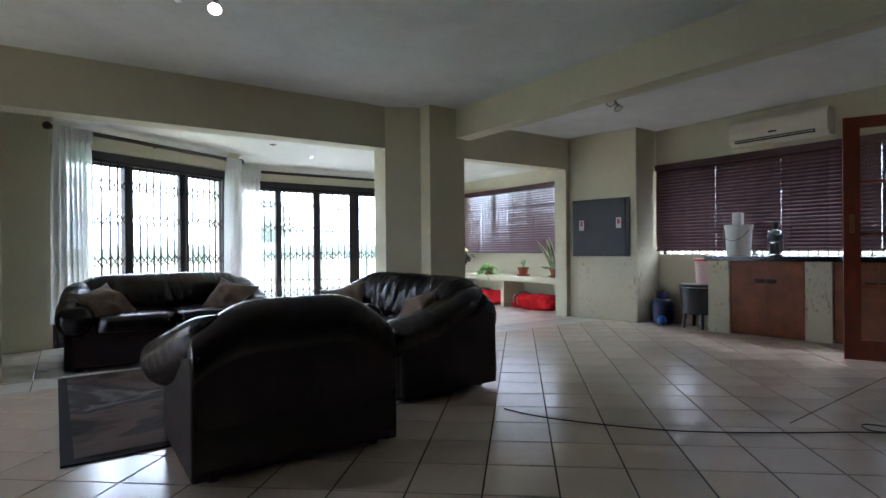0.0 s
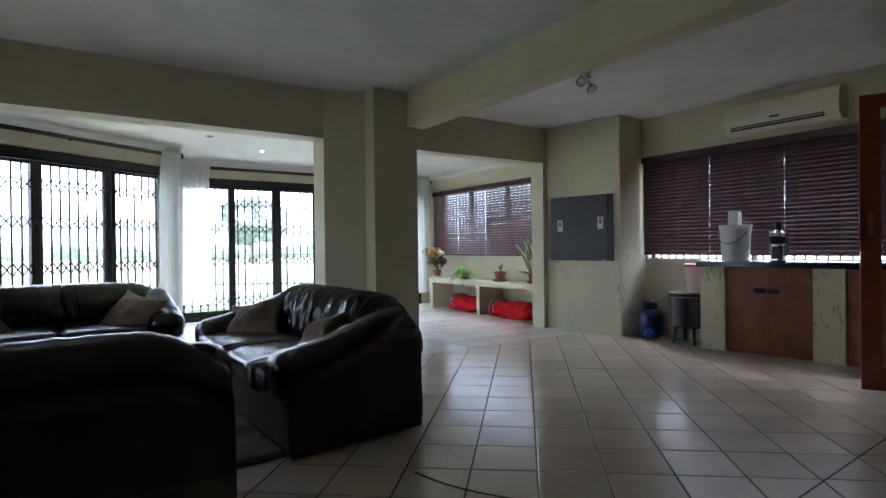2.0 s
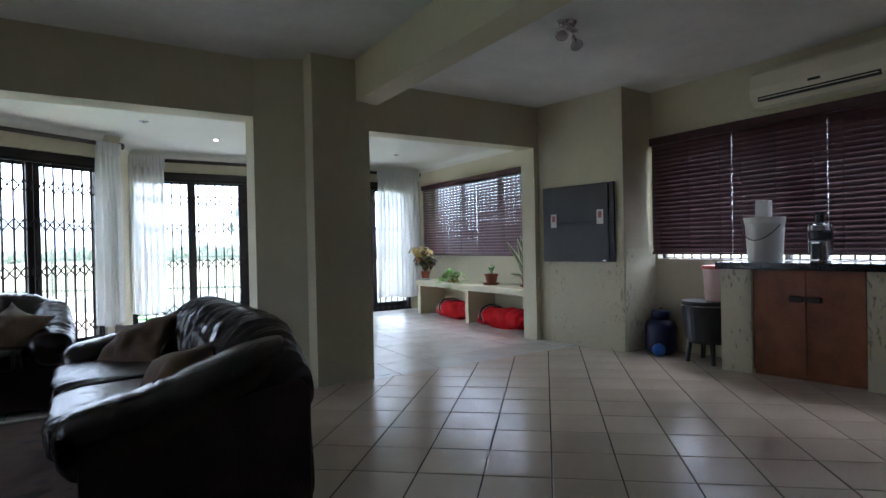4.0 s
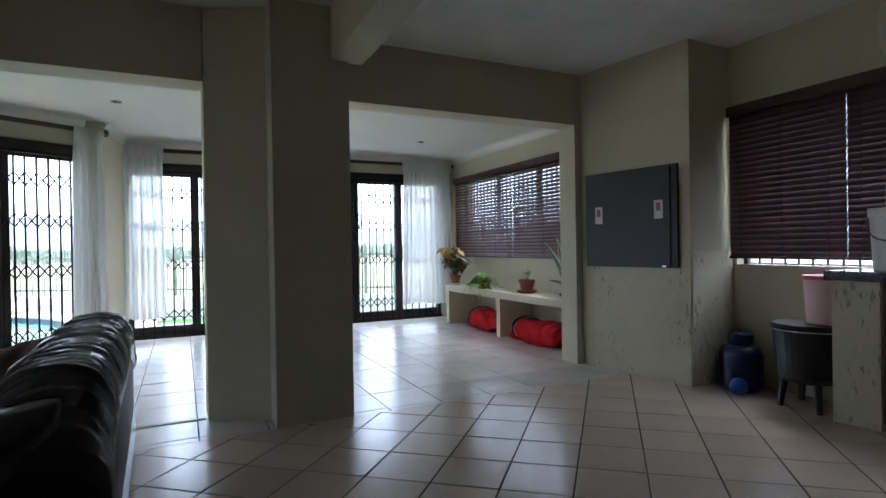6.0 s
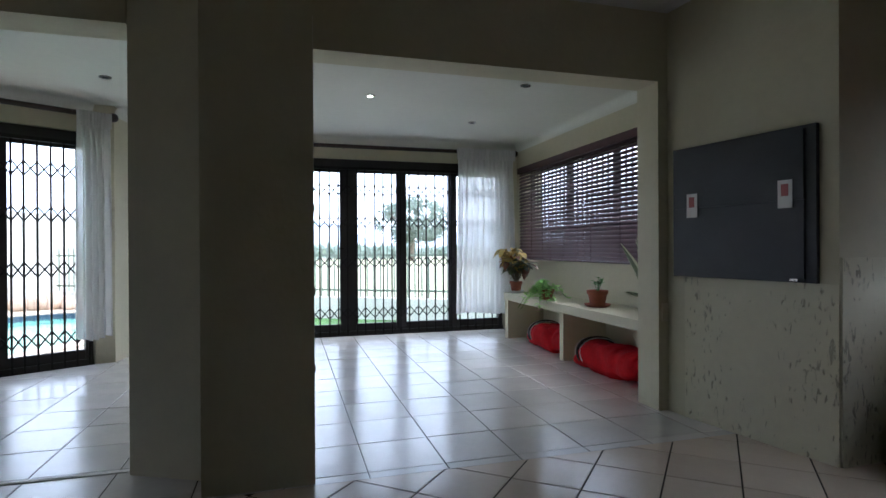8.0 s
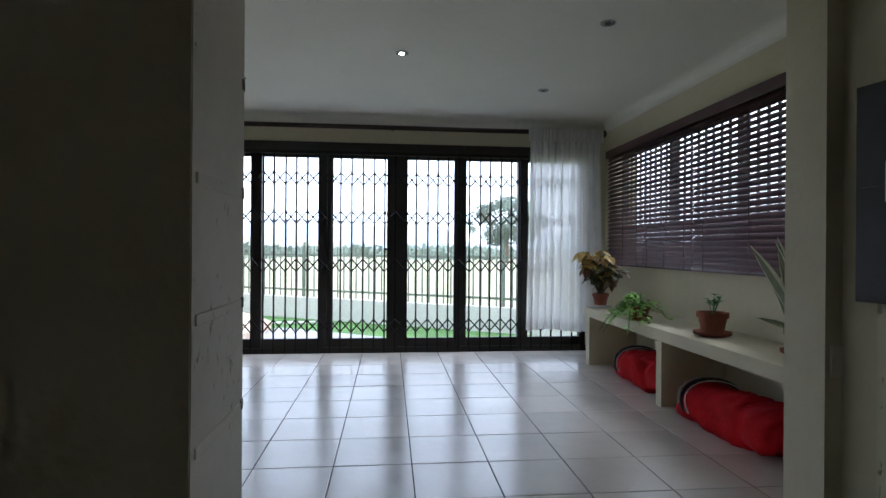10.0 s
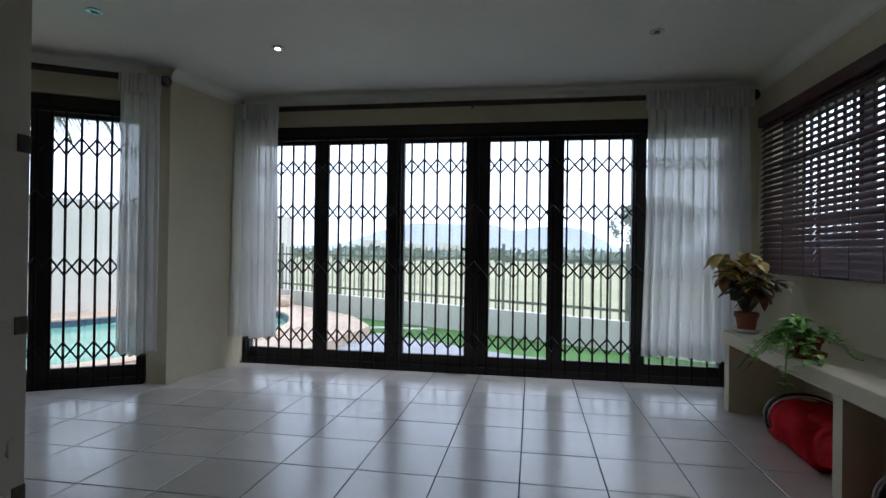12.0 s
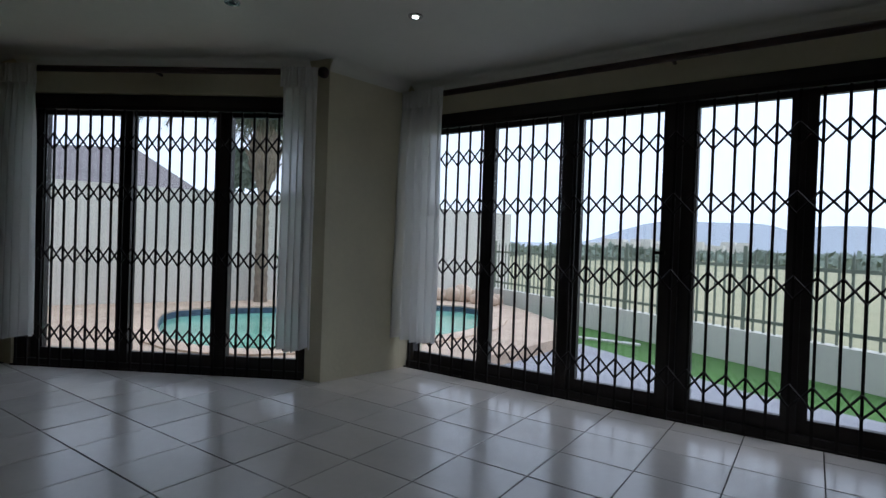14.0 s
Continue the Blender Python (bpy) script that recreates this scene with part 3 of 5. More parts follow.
# ---- blinds and east windows ----
def blind(name, x, y0, y1, z0, z1, pitch, tilt, label, seed):
    """A wooden venetian blind hung along y, with its head box, slats, ladder cords and bottom rail."""
    b = thing("venetian_blind", label, "blind", "venetian blinds")
    part("head_box", box((x - 0.035, y0 - 0.01, z1 - 0.075), (x + 0.03, y1 + 0.01, z1), 0.004), SLAT, b)
    part("bottom_rail", box((x - 0.025, y0, z0), (x + 0.025, y1, z0 + 0.018), 0.004), SLAT, b)
    me = bpy.data.meshes.new("slat")
    arc = [(0.0125 * k, 0.0042 - 0.0042 * (k / 2) ** 2) for k in range(-2, 3)]
    s = bmesh.new()
    ends = [[s.verts.new((a, y, c + o)) for o, seq in ((0.0013, arc), (-0.0013, arc[::-1])) for a, c in seq] for y in ((y0 - y1) / 2, (y1 - y0) / 2)]
    for i in range(10):
        s.faces.new((ends[0][i], ends[0][(i + 1) % 10], ends[1][(i + 1) % 10], ends[1][i]))
    s.faces.new(ends[0][::-1])
    s.faces.new(ends[1])
    bmesh.ops.recalc_face_normals(s, faces=s.faces[:])
    s.to_mesh(me)
    s.free()
    me.materials.append(SLAT)
    rng = random.Random(seed)
    z = z0 + 0.035
    while z < z1 - 0.04:
        ob = new("slat", me)
        ob.parent = b
        ob.matrix_basis = pose(x, (y0 + y1) / 2, z, rng.uniform(-0.12, 0.12), tilt + rng.uniform(-1, 1), 0)
        z += pitch
    for k in (0.12, 0.5, 0.88) if y1 - y0 > 0.7 else (0.2, 0.8):
        yy = y0 + (y1 - y0) * k
        part("cord", rod((x - 0.026, yy, z0), (x - 0.026, yy, z1 - 0.07), 0.0022, 5), SLAT, b)
    return b


def east_window(name, x, y0, y1, z0, z1, mullions, label, thick):
    w = thing(name, label, "window", kind="structure")
    for a, c in ((z0, z0 + 0.014), (z1 - 0.05, z1)):
        part("window_frame", box((x + 0.08, y0, a), (x + 0.13, y1, c)), FRAME, w)
    ys = [y0] + list(mullions) + [y1]
    for y in ys:
        part("mullion", box((x + 0.08, y - 0.02, z0 + 0.014), (x + 0.13, y + 0.02, z1 - 0.05)), FRAME, w)
    for a, c in zip(ys, ys[1:]):
        g = part("pane", box((x + 0.1, a + 0.02, z0 + 0.014), (x + 0.105, c - 0.02, z1 - 0.05)), GLASS, w)
        g.visible_shadow = False
    part("window_sill", box((x + 0.002, y0 + 0.002, z0 - 0.03), (x + 0.12, y1 - 0.002, z0 + 0.004)), WHITE, w)
    n = int((y1 - y0) / 0.092)
    bars = thing("burglar_bars", "dark painted steel burglar bars between blind and window", "burglar bars", "burglar bars")
    for i in range(n):
        y = y0 + (y1 - y0) * (i + 0.5) / n
        part("bar", box((x + 0.052, y - thick, z0 + 0.004), (x + 0.064, y + thick, z1)), FRAME, bars)
    for z in (z0 + 0.32, z0 + 0.76):
        part("cross_bar", box((x + 0.045, y0 + 0.002, z), (x + 0.0515, y1 - 0.002, z + 0.02)), FRAME, bars)
    return w


east_window("window_1", XR, W1A, W1B, W1L, W1H, (0.2, 1.2, 2.2), "wide dark framed window behind wooden blinds", 0.006)
for i, (a, c) in enumerate(((2.574, 3.362), (1.8507, 2.5718), (0.9645, 1.849), (0.044, 0.9622), (-1.2, 0.0425))):
    blind("blind", XR - 0.045, a, c, 0.918, 2.045, 0.0405, -66, "dark mahogany wooden venetian blind, closed, at the lounge window", i)
east_window("window_2", XS, W2A, W2B, W2L, W2H, (5.85, 6.75), "dark framed sunroom window behind wooden blinds", 0.010)
for i, (a, c) in enumerate(((4.93, 6.186), (6.194, 6.944), (6.952, 7.71))):
    blind("blind", XS - 0.045, a, c, 0.885, 2.02, 0.0405, (-54, -51, -51)[i], "dark mahogany wooden venetian blind, half open, at the sunroom window", 10 + i)


# ---- outside ----
structure("ground", box((-400, -200, -0.9), (400, 900, -0.40)), FIELD, "dry grass field reaching the hills", "ground")
GZ = -0.25
structure("lawn", prism([(1.5, 8.3), (12, 4.6), (12, 7.4), (5.7, 10.85), (-1.2, 14.9), (0.5, 13.3), (1.7, 12.2), (2.1, 11.2)], -0.6, GZ - 0.012), GRASS, "green lawn below the low boundary wall", "lawn")
POOL_SHAPE = [(-3.2, 8.7), (-2.9, 9.5), (-2.5, 10.2), (-1.6, 12.0), (-0.3, 13.0), (0.7, 11.9), (1.15, 10.6), (1.0, 9.4), (0.6, 8.3), (0.1, 7.6), (-0.86, 7.4), (-2.2, 8.0)]
for _ in range(2):
    POOL_SHAPE = [tuple(Vector(a).lerp(Vector(b), k)) for a, b in zip(POOL_SHAPE, POOL_SHAPE[1:] + POOL_SHAPE[:1]) for k in (0.25, 0.75)]
POOL = []
for i in range(36):
    d = Vector((math.cos(2 * math.pi * i / 36), math.sin(2 * math.pi * i / 36)))
    for p, q in zip(POOL_SHAPE, POOL_SHAPE[1:] + POOL_SHAPE[:1]):
        p, q = Vector(p) - Vector((-0.95, 10.0)), Vector(q) - Vector((-0.95, 10.0))
        e = q - p
        den = d.x * e.y - d.y * e.x
        if abs(den) > 1e-9:
            t, u = (p.x * e.y - p.y * e.x) / den, (p.x * d.y - p.y * d.x) / den
            if t > 0 and 0 <= u < 1:
                POOL.append((-0.95 + d.x * t, 10.0 + d.y * t))
                break


def ring(pts, k, z0, z1):
    """A band round a closed plan line."""
    bm = bmesh.new()
    c = Vector((sum(p[0] for p in pts) / len(pts), sum(p[1] for p in pts) / len(pts)))
    outer = [Vector(p) + (Vector(p) - c).normalized() * k for p in pts]
    n = len(pts)
    for a, b, z in ((pts, outer, z1),):
        vi = [bm.verts.new((p[0], p[1], z)) for p in a]
        vo = [bm.verts.new((p[0], p[1], z)) for p in b]
        li = [bm.verts.new((p[0], p[1], z0)) for p in a]
        lo = [bm.verts.new((p[0], p[1], z0)) for p in b]
        for i in range(n):
            j = (i + 1) % n
            bm.faces.new((vi[i], vo[i], vo[j], vi[j]))
            bm.faces.new((vo[i], lo[i], lo[j], vo[j]))
            bm.faces.new((li[i], vi[i], vi[j], li[j]))
    return bm


def terrace():
    """Sandstone terrace with a hole for the pool, built as wedges round it."""
    outer = [(-5.6, 5.9), (-3.0, 5.9), (-0.35, 6.05), (1.6, 7.2), (1.9, 8.1), (2.15, 9.6), (2.25, 11.2), (1.6, 12.3), (0.4, 13.4), (-1.3, 14.6), (-3.6, 12.2), (-4.9, 9.2)]
    c = Vector((-0.95, 10.0))
    ang = lambda p: math.atan2(p[1] - c.y, p[0] - c.x)
    o = sorted(outer, key=ang)

    def reach(a):
        d = Vector((math.cos(a), math.sin(a)))
        best = 3.0
        for p, q in zip(o, o[1:] + o[:1]):
            p, q = Vector(p) - c, Vector(q) - c
            e = q - p
            den = d.x * e.y - d.y * e.x
            if abs(den) < 1e-9:
                continue
            t = (p.x * e.y - p.y * e.x) / den
            u = (p.x * d.y - p.y * d.x) / den
            if t > 0 and -1e-6 <= u <= 1 + 1e-6:
                best = t
        return best

    bm = bmesh.new()
    n = 72
    inn, out, low = [], [], []
    for i in range(n):
        p = Vector(POOL[i // 2 % len(POOL)]) if i % 2 == 0 else (Vector(POOL[i // 2 % len(POOL)]) + Vector(POOL[(i // 2 + 1) % len(POOL)])) / 2
        a = ang(p)
        d = Vector((math.cos(a), math.sin(a)))
        r = max(reach(a), (p - c).length + 0.3)
        inn.append(bm.verts.new((p.x, p.y, -0.12)))
        e = c + d * r
        out.append(bm.verts.new((e.x, e.y, -0.12)))
        low.append(bm.verts.new((e.x, e.y, -0.35)))
    for i in range(n):
        j = (i + 1) % n
        bm.faces.new((inn[i], out[i], out[j], inn[j]))
        bm.faces.new((out[i], low[i], low[j], out[j]))
    return bm


structure("pavement_terrace", terrace(), STONE, "sandstone paved terrace round the pool", "paving")
structure("pavement_patio", prism([(1.75, 8.0), (9.5, 8.0), (9.5, 8.6), (4.4, 10.1), (2.3, 11.4)], -0.5, GZ), SLATE, "grey paved patio outside the sliding door", "paving")
pool = thing("swimming_pool", "green water swimming pool with blue waterline tiles", "swimming pool", kind="structure")
part("waterline_tiles", ring(POOL, -0.02, -0.9, -0.125), POOLTILE, pool)
part("coping", ring(POOL, 0.28, -0.13, -0.10), STONE, pool, "sandstone coping")
structure("water", prism(POOL, -0.9, -0.215), WATER, "clear green pool water", "water")

structure("garden_wall", prism([(-5.3, 5.5), (-4.75, 7.66), (-4.2, 9.22), (-3.3, 11.0), (-1.35, 16.3), (-1.6, 16.4), (-3.55, 11.1), (-4.4, 9.3), (-4.95, 7.7), (-5.5, 5.5)], -0.5, 1.82), WALLOUT, "high white plastered garden wall", "wall")
structure("boundary_wall", prism([(-1.3, 14.75), (5.7, 10.75), (12, 7.2), (12, 7.4), (5.7, 10.95), (-1.3, 14.95)], -0.6, 0.13), WALLOUT, "low white plastered boundary wall", "wall")
FA, FB = Vector((-1.3, 14.85)), Vector((12, 7.3))
fence = thing("palisade_fence", "green painted steel palisade fence on a low wall", "fence")
flen = (FB - FA).length
pale = bpy.data.meshes.new("pale")
b = box((-0.012, -0.008, 0), (0.012, 0.008, 0.92))
bmesh.ops.create_cone(b, cap_ends=True, segments=4, radius1=0.014, radius2=0.001, depth=0.05, matrix=Matrix.Translation((0, 0, 0.945)))
b.to_mesh(pale)
b.free()
pale.materials.append(FENCE)
fturn = math.degrees(math.atan2((FB - FA).y, (FB - FA).x))
for i in range(int(flen / 0.13)):
    p = FA.lerp(FB, (i + 0.5) * 0.13 / flen)
    ob = new("pale", pale)
    ob.parent = fence
    ob.matrix_basis = pose(p.x, p.y, 0.13, 0, 0, fturn)
for z in (0.24, 0.88):
    part("rail", strip(tuple(FA), tuple(FB), 0, flen, -0.02, -0.005, z, z + 0.04), FENCE, fence)
for i in range(8):
    p = FA.lerp(FB, (i + 0.3) / 8)
    part("post", box((p.x - 0.022, p.y - 0.022, 0.13), (p.x + 0.022, p.y + 0.022, 1.14), 0.004), FENCE, fence)

rr = random.Random(31)
for k in range(9):
    x, y, q = -0.9 + rr.uniform(-0.5, 0.7), 13.7 + rr.uniform(-0.4, 0.5), rr.uniform(0.25, 0.5)
    tagged(part("rock", puff((x, y, -0.12 + q * 0.32), (q, q * 0.8, q * 0.75), 0.8, 0.3, 3, 14, 9, seed=k), STONE), "rough sandstone rock at the pool edge", "rock", "pool rocks")
pole = tagged(part("pool_pole", rod((2.1, 11.7, -0.22), (3.0, 11.75, -0.22), 0.02, 8), PAPER), "white pool net pole lying on the lawn", "pole")

# neighbour's house behind the garden wall
house = thing("house", "single storey house with a grey pitched roof beyond the garden wall", "house")
HR, HF, HO = Vector((0.823, 0.567)), Vector((-0.567, 0.823)), Vector((4.87, 4.33))


def house_at(side, ahead):
    p = HO + HR * side + HF * ahead
    return (p.x, p.y)


part("wall", prism([house_at(-17, 15.4), house_at(-9.2, 15.4), house_at(-9.2, 20.4), house_at(-17, 20.4)], -0.4, 2.45), WALLOUT, house)
bm = bmesh.new()
v = [bm.verts.new((*house_at(a, c), z)) for a, c, z in ((-17.5, 15.0, 2.4), (-8.7, 15.0, 2.4), (-8.9, 20.8, 2.4), (-17.5, 20.8, 2.4), (-16.0, 17.8, 3.85), (-10.3, 17.8, 3.85))]
for f in ((0, 1, 5, 4), (1, 2, 5), (2, 3, 4, 5), (3, 0, 4), (3, 2, 1, 0)):
    bm.faces.new([v[i] for i in f])
part("roof", bm, ROOF, house, "grey hipped roof")

# palm tree by the pool
rng = random.Random(5)
palm = thing("palm_tree", "tall palm tree with drooping fronds beside the garden wall", "palm tree", at=(-3.30, 10.45, -0.2))
prof = []
for i in range(36):
    z = i * 0.1
    boot = max(0.0, 1 - abs(z - 2.75) / 0.65)
    prof.append((0.115 - 0.012 * z / 2 + 0.008 * ((i % 2) * 2 - 1) + 0.19 * boot ** 0.8, z))
part("trunk", lathe(prof, 14), BARK, palm, smooth=True)
for k in range(46):
    a, z = k * 2.4, 2.2 + 1.1 * k / 46
    r0 = 0.10 + 0.17 * max(0.0, 1 - abs(z - 2.75) / 0.65) ** 0.8
    d = Vector((math.cos(a), math.sin(a), 0))
    part("leaf_stub", rod(d * r0 + Vector((0, 0, z)), d * (r0 + rng.uniform(0.05, 0.12)) + Vector((0, 0, z + rng.uniform(0.12, 0.24))), 0.035, 5, 0.012), BARK, palm)
for k in range(28):
    a = 2 * math.pi * k / 28 + rng.uniform(-0.1, 0.1)
    up = rng.uniform(0.1, 1.1)
    ln = rng.uniform(3.0, 4.2)
    spine = []
    for i in range(13):
        s = i / 12
        spine.append(Vector((math.cos(a) * ln * s * (1 - 0.25 * s), math.sin(a) * ln * s * (1 - 0.25 * s), 3.25 + (0.6 + up) * 2 * s - (1.15 + 1.8 * up) * s * s)))
    bm = tube(spine, 0.018, 1)
    side = Vector((-math.sin(a), math.cos(a), 0))
    for i in range(2, 48):
        s = i / 48
        p = spine[int(s * 12)].lerp(spine[min(12, int(s * 12) + 1)], s * 12 % 1)
        for sg in (-1, 1):
            w = 0.55 * (1 - 0.6 * s) * rng.uniform(0.7, 1.1)
            tip = p + side * sg * w * 0.55 + Vector((math.cos(a) * 0.25, math.sin(a) * 0.25, -w * rng.uniform(0.7, 1.1)))
            q = Vector((math.cos(a), math.sin(a), 0)) * 0.016
            bm.faces.new([bm.verts.new(x) for x in (p - q, p + q, tip)])
    part("frond", bm, FROND, palm)


def leafy_crown(centre, size, n, leaf, seed, gap=0.0):
    """Many small leaf faces in an uneven cloud with gaps."""
    r = random.Random(seed)
    bm = bmesh.new()
    made = 0
    while made < n:
        u = Vector((r.gauss(0, 1), r.gauss(0, 1), r.gauss(0, 1))).normalized() * r.uniform(0.35, 1.0) ** 0.5
        p = Vector((u.x * size[0], u.y * size[1], u.z * size[2]))
        if noise.noise(p * (2.2 / max(size)) + Vector((seed, 0, 0))) < gap:
            made += 0.2
            continue
        d = Vector((r.gauss(0, 1), r.gauss(0, 1), r.gauss(0, 1))).normalized() * leaf
        e = d.orthogonal().normalized() * leaf * 0.55
        c = Vector(centre) + p
        bm.faces.new([bm.verts.new(x) for x in (c - d, c + e, c + d, c - e)])
        made += 1
    return bm


def tree(x, y, h, spread, seed, z0=-0.4):
    t = thing("tree", "broad leafy tree standing in the dry field", "tree", "field trees", at=(x, y, z0))
    r = random.Random(seed)
    bm = rod((0, 0, 0), (0.1, 0, h * 0.5), 0.05 * h, 9, 0.03 * h)
    for k in range(6):
        a = k * 1.05
        rod((0.1, 0, h * 0.42), (math.cos(a) * spread * 0.6, math.sin(a) * spread * 0.6, h * r.uniform(0.62, 0.8)), 0.022 * h, 7, 0.008 * h, bm)
    part("trunk", bm, BARK, t, smooth=True)
    part("crown", leafy_crown((0, 0, h * 0.62), (spread, spread, h * 0.38), int(6500 * min(1, spread)), 0.026 * h, seed, -0.06), TREES, t)
    return t


tree(16.0, 57.0, 6.9, 4.1, 3)
tree(-4.85, 11.03, 3.3, 0.33, 4)
bm = bmesh.new()
r = random.Random(8)
for k in range(240):
    a = radians(r.uniform(40, 150))
    d = r.uniform(70, 130)
    join(bm, leafy_crown((d * math.cos(a) + 4, d * math.sin(a), 0.0 + r.uniform(0, 0.5)), (r.uniform(2, 6), 2, r.uniform(0.6, 1.5)), 34, 0.7, k, -0.2))
tagged(part("far_trees", bm, TREES), "line of trees and bushes beyond the field, paled with haze", "trees", kind="stuff")


def hills(name, dist, peaks, base, material, seed):
    bm = bmesh.new()
    n = 160
    rows = []
    for i in range(n + 1):
        a = radians(20 + 140 * i / n)
        h = base
        for pa, pw, ph in peaks:
            h = max(h, base + ph * math.exp(-(((math.degrees(a) - pa) / pw) ** 4)))
        h += 0.05 * h * noise.noise(Vector((i * 0.21, seed, 0)))
        rows.append((bm.verts.new((dist * math.cos(a), dist * math.sin(a), -5)), bm.verts.new((dist * math.cos(a) * 1.04, dist * math.sin(a) * 1.04, h))))
    for p, q in zip(rows, rows[1:]):
        bm.faces.new((p[0], q[0], q[1], p[1]))
    return tagged(part(name, bm, material, smooth=True), "hills on the horizon, tinted blue-grey with haze", "hills", kind="structure")


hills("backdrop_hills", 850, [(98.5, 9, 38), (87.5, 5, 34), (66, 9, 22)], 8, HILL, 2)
town = part("backdrop_town", bmesh.new(), WALLOUT)
bm = bmesh.new()
for k in range(16):
    a = radians(98 + r.uniform(-5, 9))
    d = r.uniform(200, 240)
    x, y, s = d * math.cos(a), d * math.sin(a), r.uniform(2, 4)
    box((x - s, y - s, 0), (x + s, y + s, r.uniform(3, 5.5)), 0, bm)
bm.to_mesh(town.data)
bm.free()
tagged(town, "far white houses below the hills", "houses", kind="stuff")


# ---- sofas ----
def loft(rows, bm=None, close=True):
    """A skin over rows of points; both ends are closed."""
    bm = bm or bmesh.new()
    vs = [[bm.verts.new(p) for p in row] for row in rows]
    k = len(rows[0])
    for a, b in zip(vs, vs[1:]):
        for i in range(k if close else k - 1):
            j = (i + 1) % k
            bm.faces.new((a[i], a[j], b[j], b[i]))
    bm.faces.new(vs[0][::-1])
    bm.faces.new(vs[-1])
    bmesh.ops.recalc_face_normals(bm, faces=bm.faces[:])
    return bm


def spline(pts, n):
    """n points along a smooth closed line through pts."""
    out, k = [], len(pts)
    for m in range(n):
        u = m * k / n
        i, t = int(u), u % 1
        p0, p1, p2, p3 = (Vector(pts[(i + d) % k]) for d in (-1, 0, 1, 2))
        out.append(0.5 * ((2 * p1) + (p2 - p0) * t + (2 * p0 - 5 * p1 + 4 * p2 - p3) * t * t + (3 * p1 - p0 - 3 * p2 + p3) * t ** 3))
    return out


def sofa(name, width, seats, at, turn, label, group="leather lounge suite", depth=0.86, height=0.765, seed=0.0, flare=0.05, folds=1.0):
    """A plump leather sofa; its front faces local -y, its middle at the origin."""
    s = thing(name, label, "armchair" if seats == 1 else "sofa", group, at, turn)
    w, d, h = width / 2, depth / 2, height
    arm = 0.23
    part("base", box((-w + 0.04, -d + 0.08, 0.03), (w - 0.04, d - 0.02, 0.37), 0.02), LEATHER_FLAT, s, smooth=True)
    # one continuous backrest, wrinkled on its front, that droops over its ends
    sect = spline([(d - 0.016, 0.06), (d - 0.016, 0.34), (d - 0.016, h - 0.25), (d - 0.002, h - 0.18), (d - 0.012, h - 0.09), (d - 0.055, h - 0.018), (d - 0.125, h), (d - 0.21, h - 0.035), (d - 0.285, h - 0.15), (d - 0.31, h - 0.30), (d - 0.27, 0.36), (d - 0.18, 0.10)], 84)
    rows, n = [], 60 + 110 * seats
    for i in range(n + 1):
        u = 2 * i / n - 1
        end = abs(u)
        k = 1 - max(0.0, (end - 0.82) / 0.18) ** 2.6 * 0.42
        far = max(0.0, (end * w - (w - 0.33)) / 0.33)
        drop = 0.012 * end ** 2 + 0.15 * far ** 2.2
        row = []
        for y, z in sect:
            f = max(0.0, min(1.0, (z - 0.34) / 0.30))
            front = max(0.0, min(1.0, (d - 0.05 - y) / 0.12))
            roll = max(0.0, min(1.0, (z - h + 0.21) / 0.06))
            zz = z - drop * f
            yy = d - (d - y) * (0.62 + 0.38 * k)
            x = u * (w - 0.010)
            lean = x + 0.12 * (z - 0.6) * math.sin(x * 3 + seed)
            n1 = 1 - 2 * abs(noise.noise(Vector((lean * 12 + seed * 7, y * 2.2, z * 2.6))))
            n2 = 1 - 2 * abs(noise.noise(Vector((lean * 31 + seed, y * 4, z * 6 + 7))))
            n1, n2 = n1 * folds, n2 * folds
            pleat = (n1 * 0.024 + n2 * 0.014) * f * front - (n1 * 0.006 + n2 * 0.005) * roll * (1 - front)
            tuft = -0.022 * f * front * math.exp(-(x / 0.035) ** 2) if seats > 1 else 0
            row.append((x, yy - (pleat + tuft) * 0.9, zz + (n1 * 0.007 + n2 * 0.006) * roll))
        rows.append(row)
    part("backrest", loft(rows), LEATHER, s, smooth=True)
    part("back_panel", box((-w + 0.02, d - 0.04, 0.05), (w - 0.02, d - 0.010, h - 0.215), 0.008), LEATHER_FLAT, s, "flat matt leather back panel", smooth=True)
    inner = width - 2 * arm + 0.05
    each = inner / seats
    for k in range(seats):
        cx = -inner / 2 + each * (k + 0.5)
        part("seat_cushion", puff((cx, -0.11, 0.375), (each - 0.003, depth - 0.17, 0.17), 0.36, 0.03, 8, 96, 30, 0.055, 0, seed=k + w), LEATHER, s, smooth=True)
    for sg in (-1, 1):
        # flat outer side that climbs towards the back
        side = [(-d + 0.07, 0.028), (d - 0.012, 0.028), (d - 0.012, h - 0.27), (d - 0.05, h - 0.225), (d - 0.16, h - 0.24), (0.05, 0.49), (-d + 0.16, 0.43), (-d + 0.07, 0.40)]
        bm = bmesh.new()
        xa, xb = sorted((sg * (w - 0.07), sg * w))
        lo = [bm.verts.new((xa, y, z)) for y, z in side]
        hi = [bm.verts.new((xb, y, z)) for y, z in side]
        bm.faces.new(lo)
        bm.faces.new(hi[::-1])
        for q in range(len(side)):
            r = (q + 1) % len(side)
            bm.faces.new((lo[q], hi[q], hi[r], lo[r]))
        bmesh.ops.recalc_face_normals(bm, faces=bm.faces[:])
        bmesh.ops.bevel(bm, geom=bm.edges[:], offset=0.016, segments=2, affect="EDGES", profile=0.6)
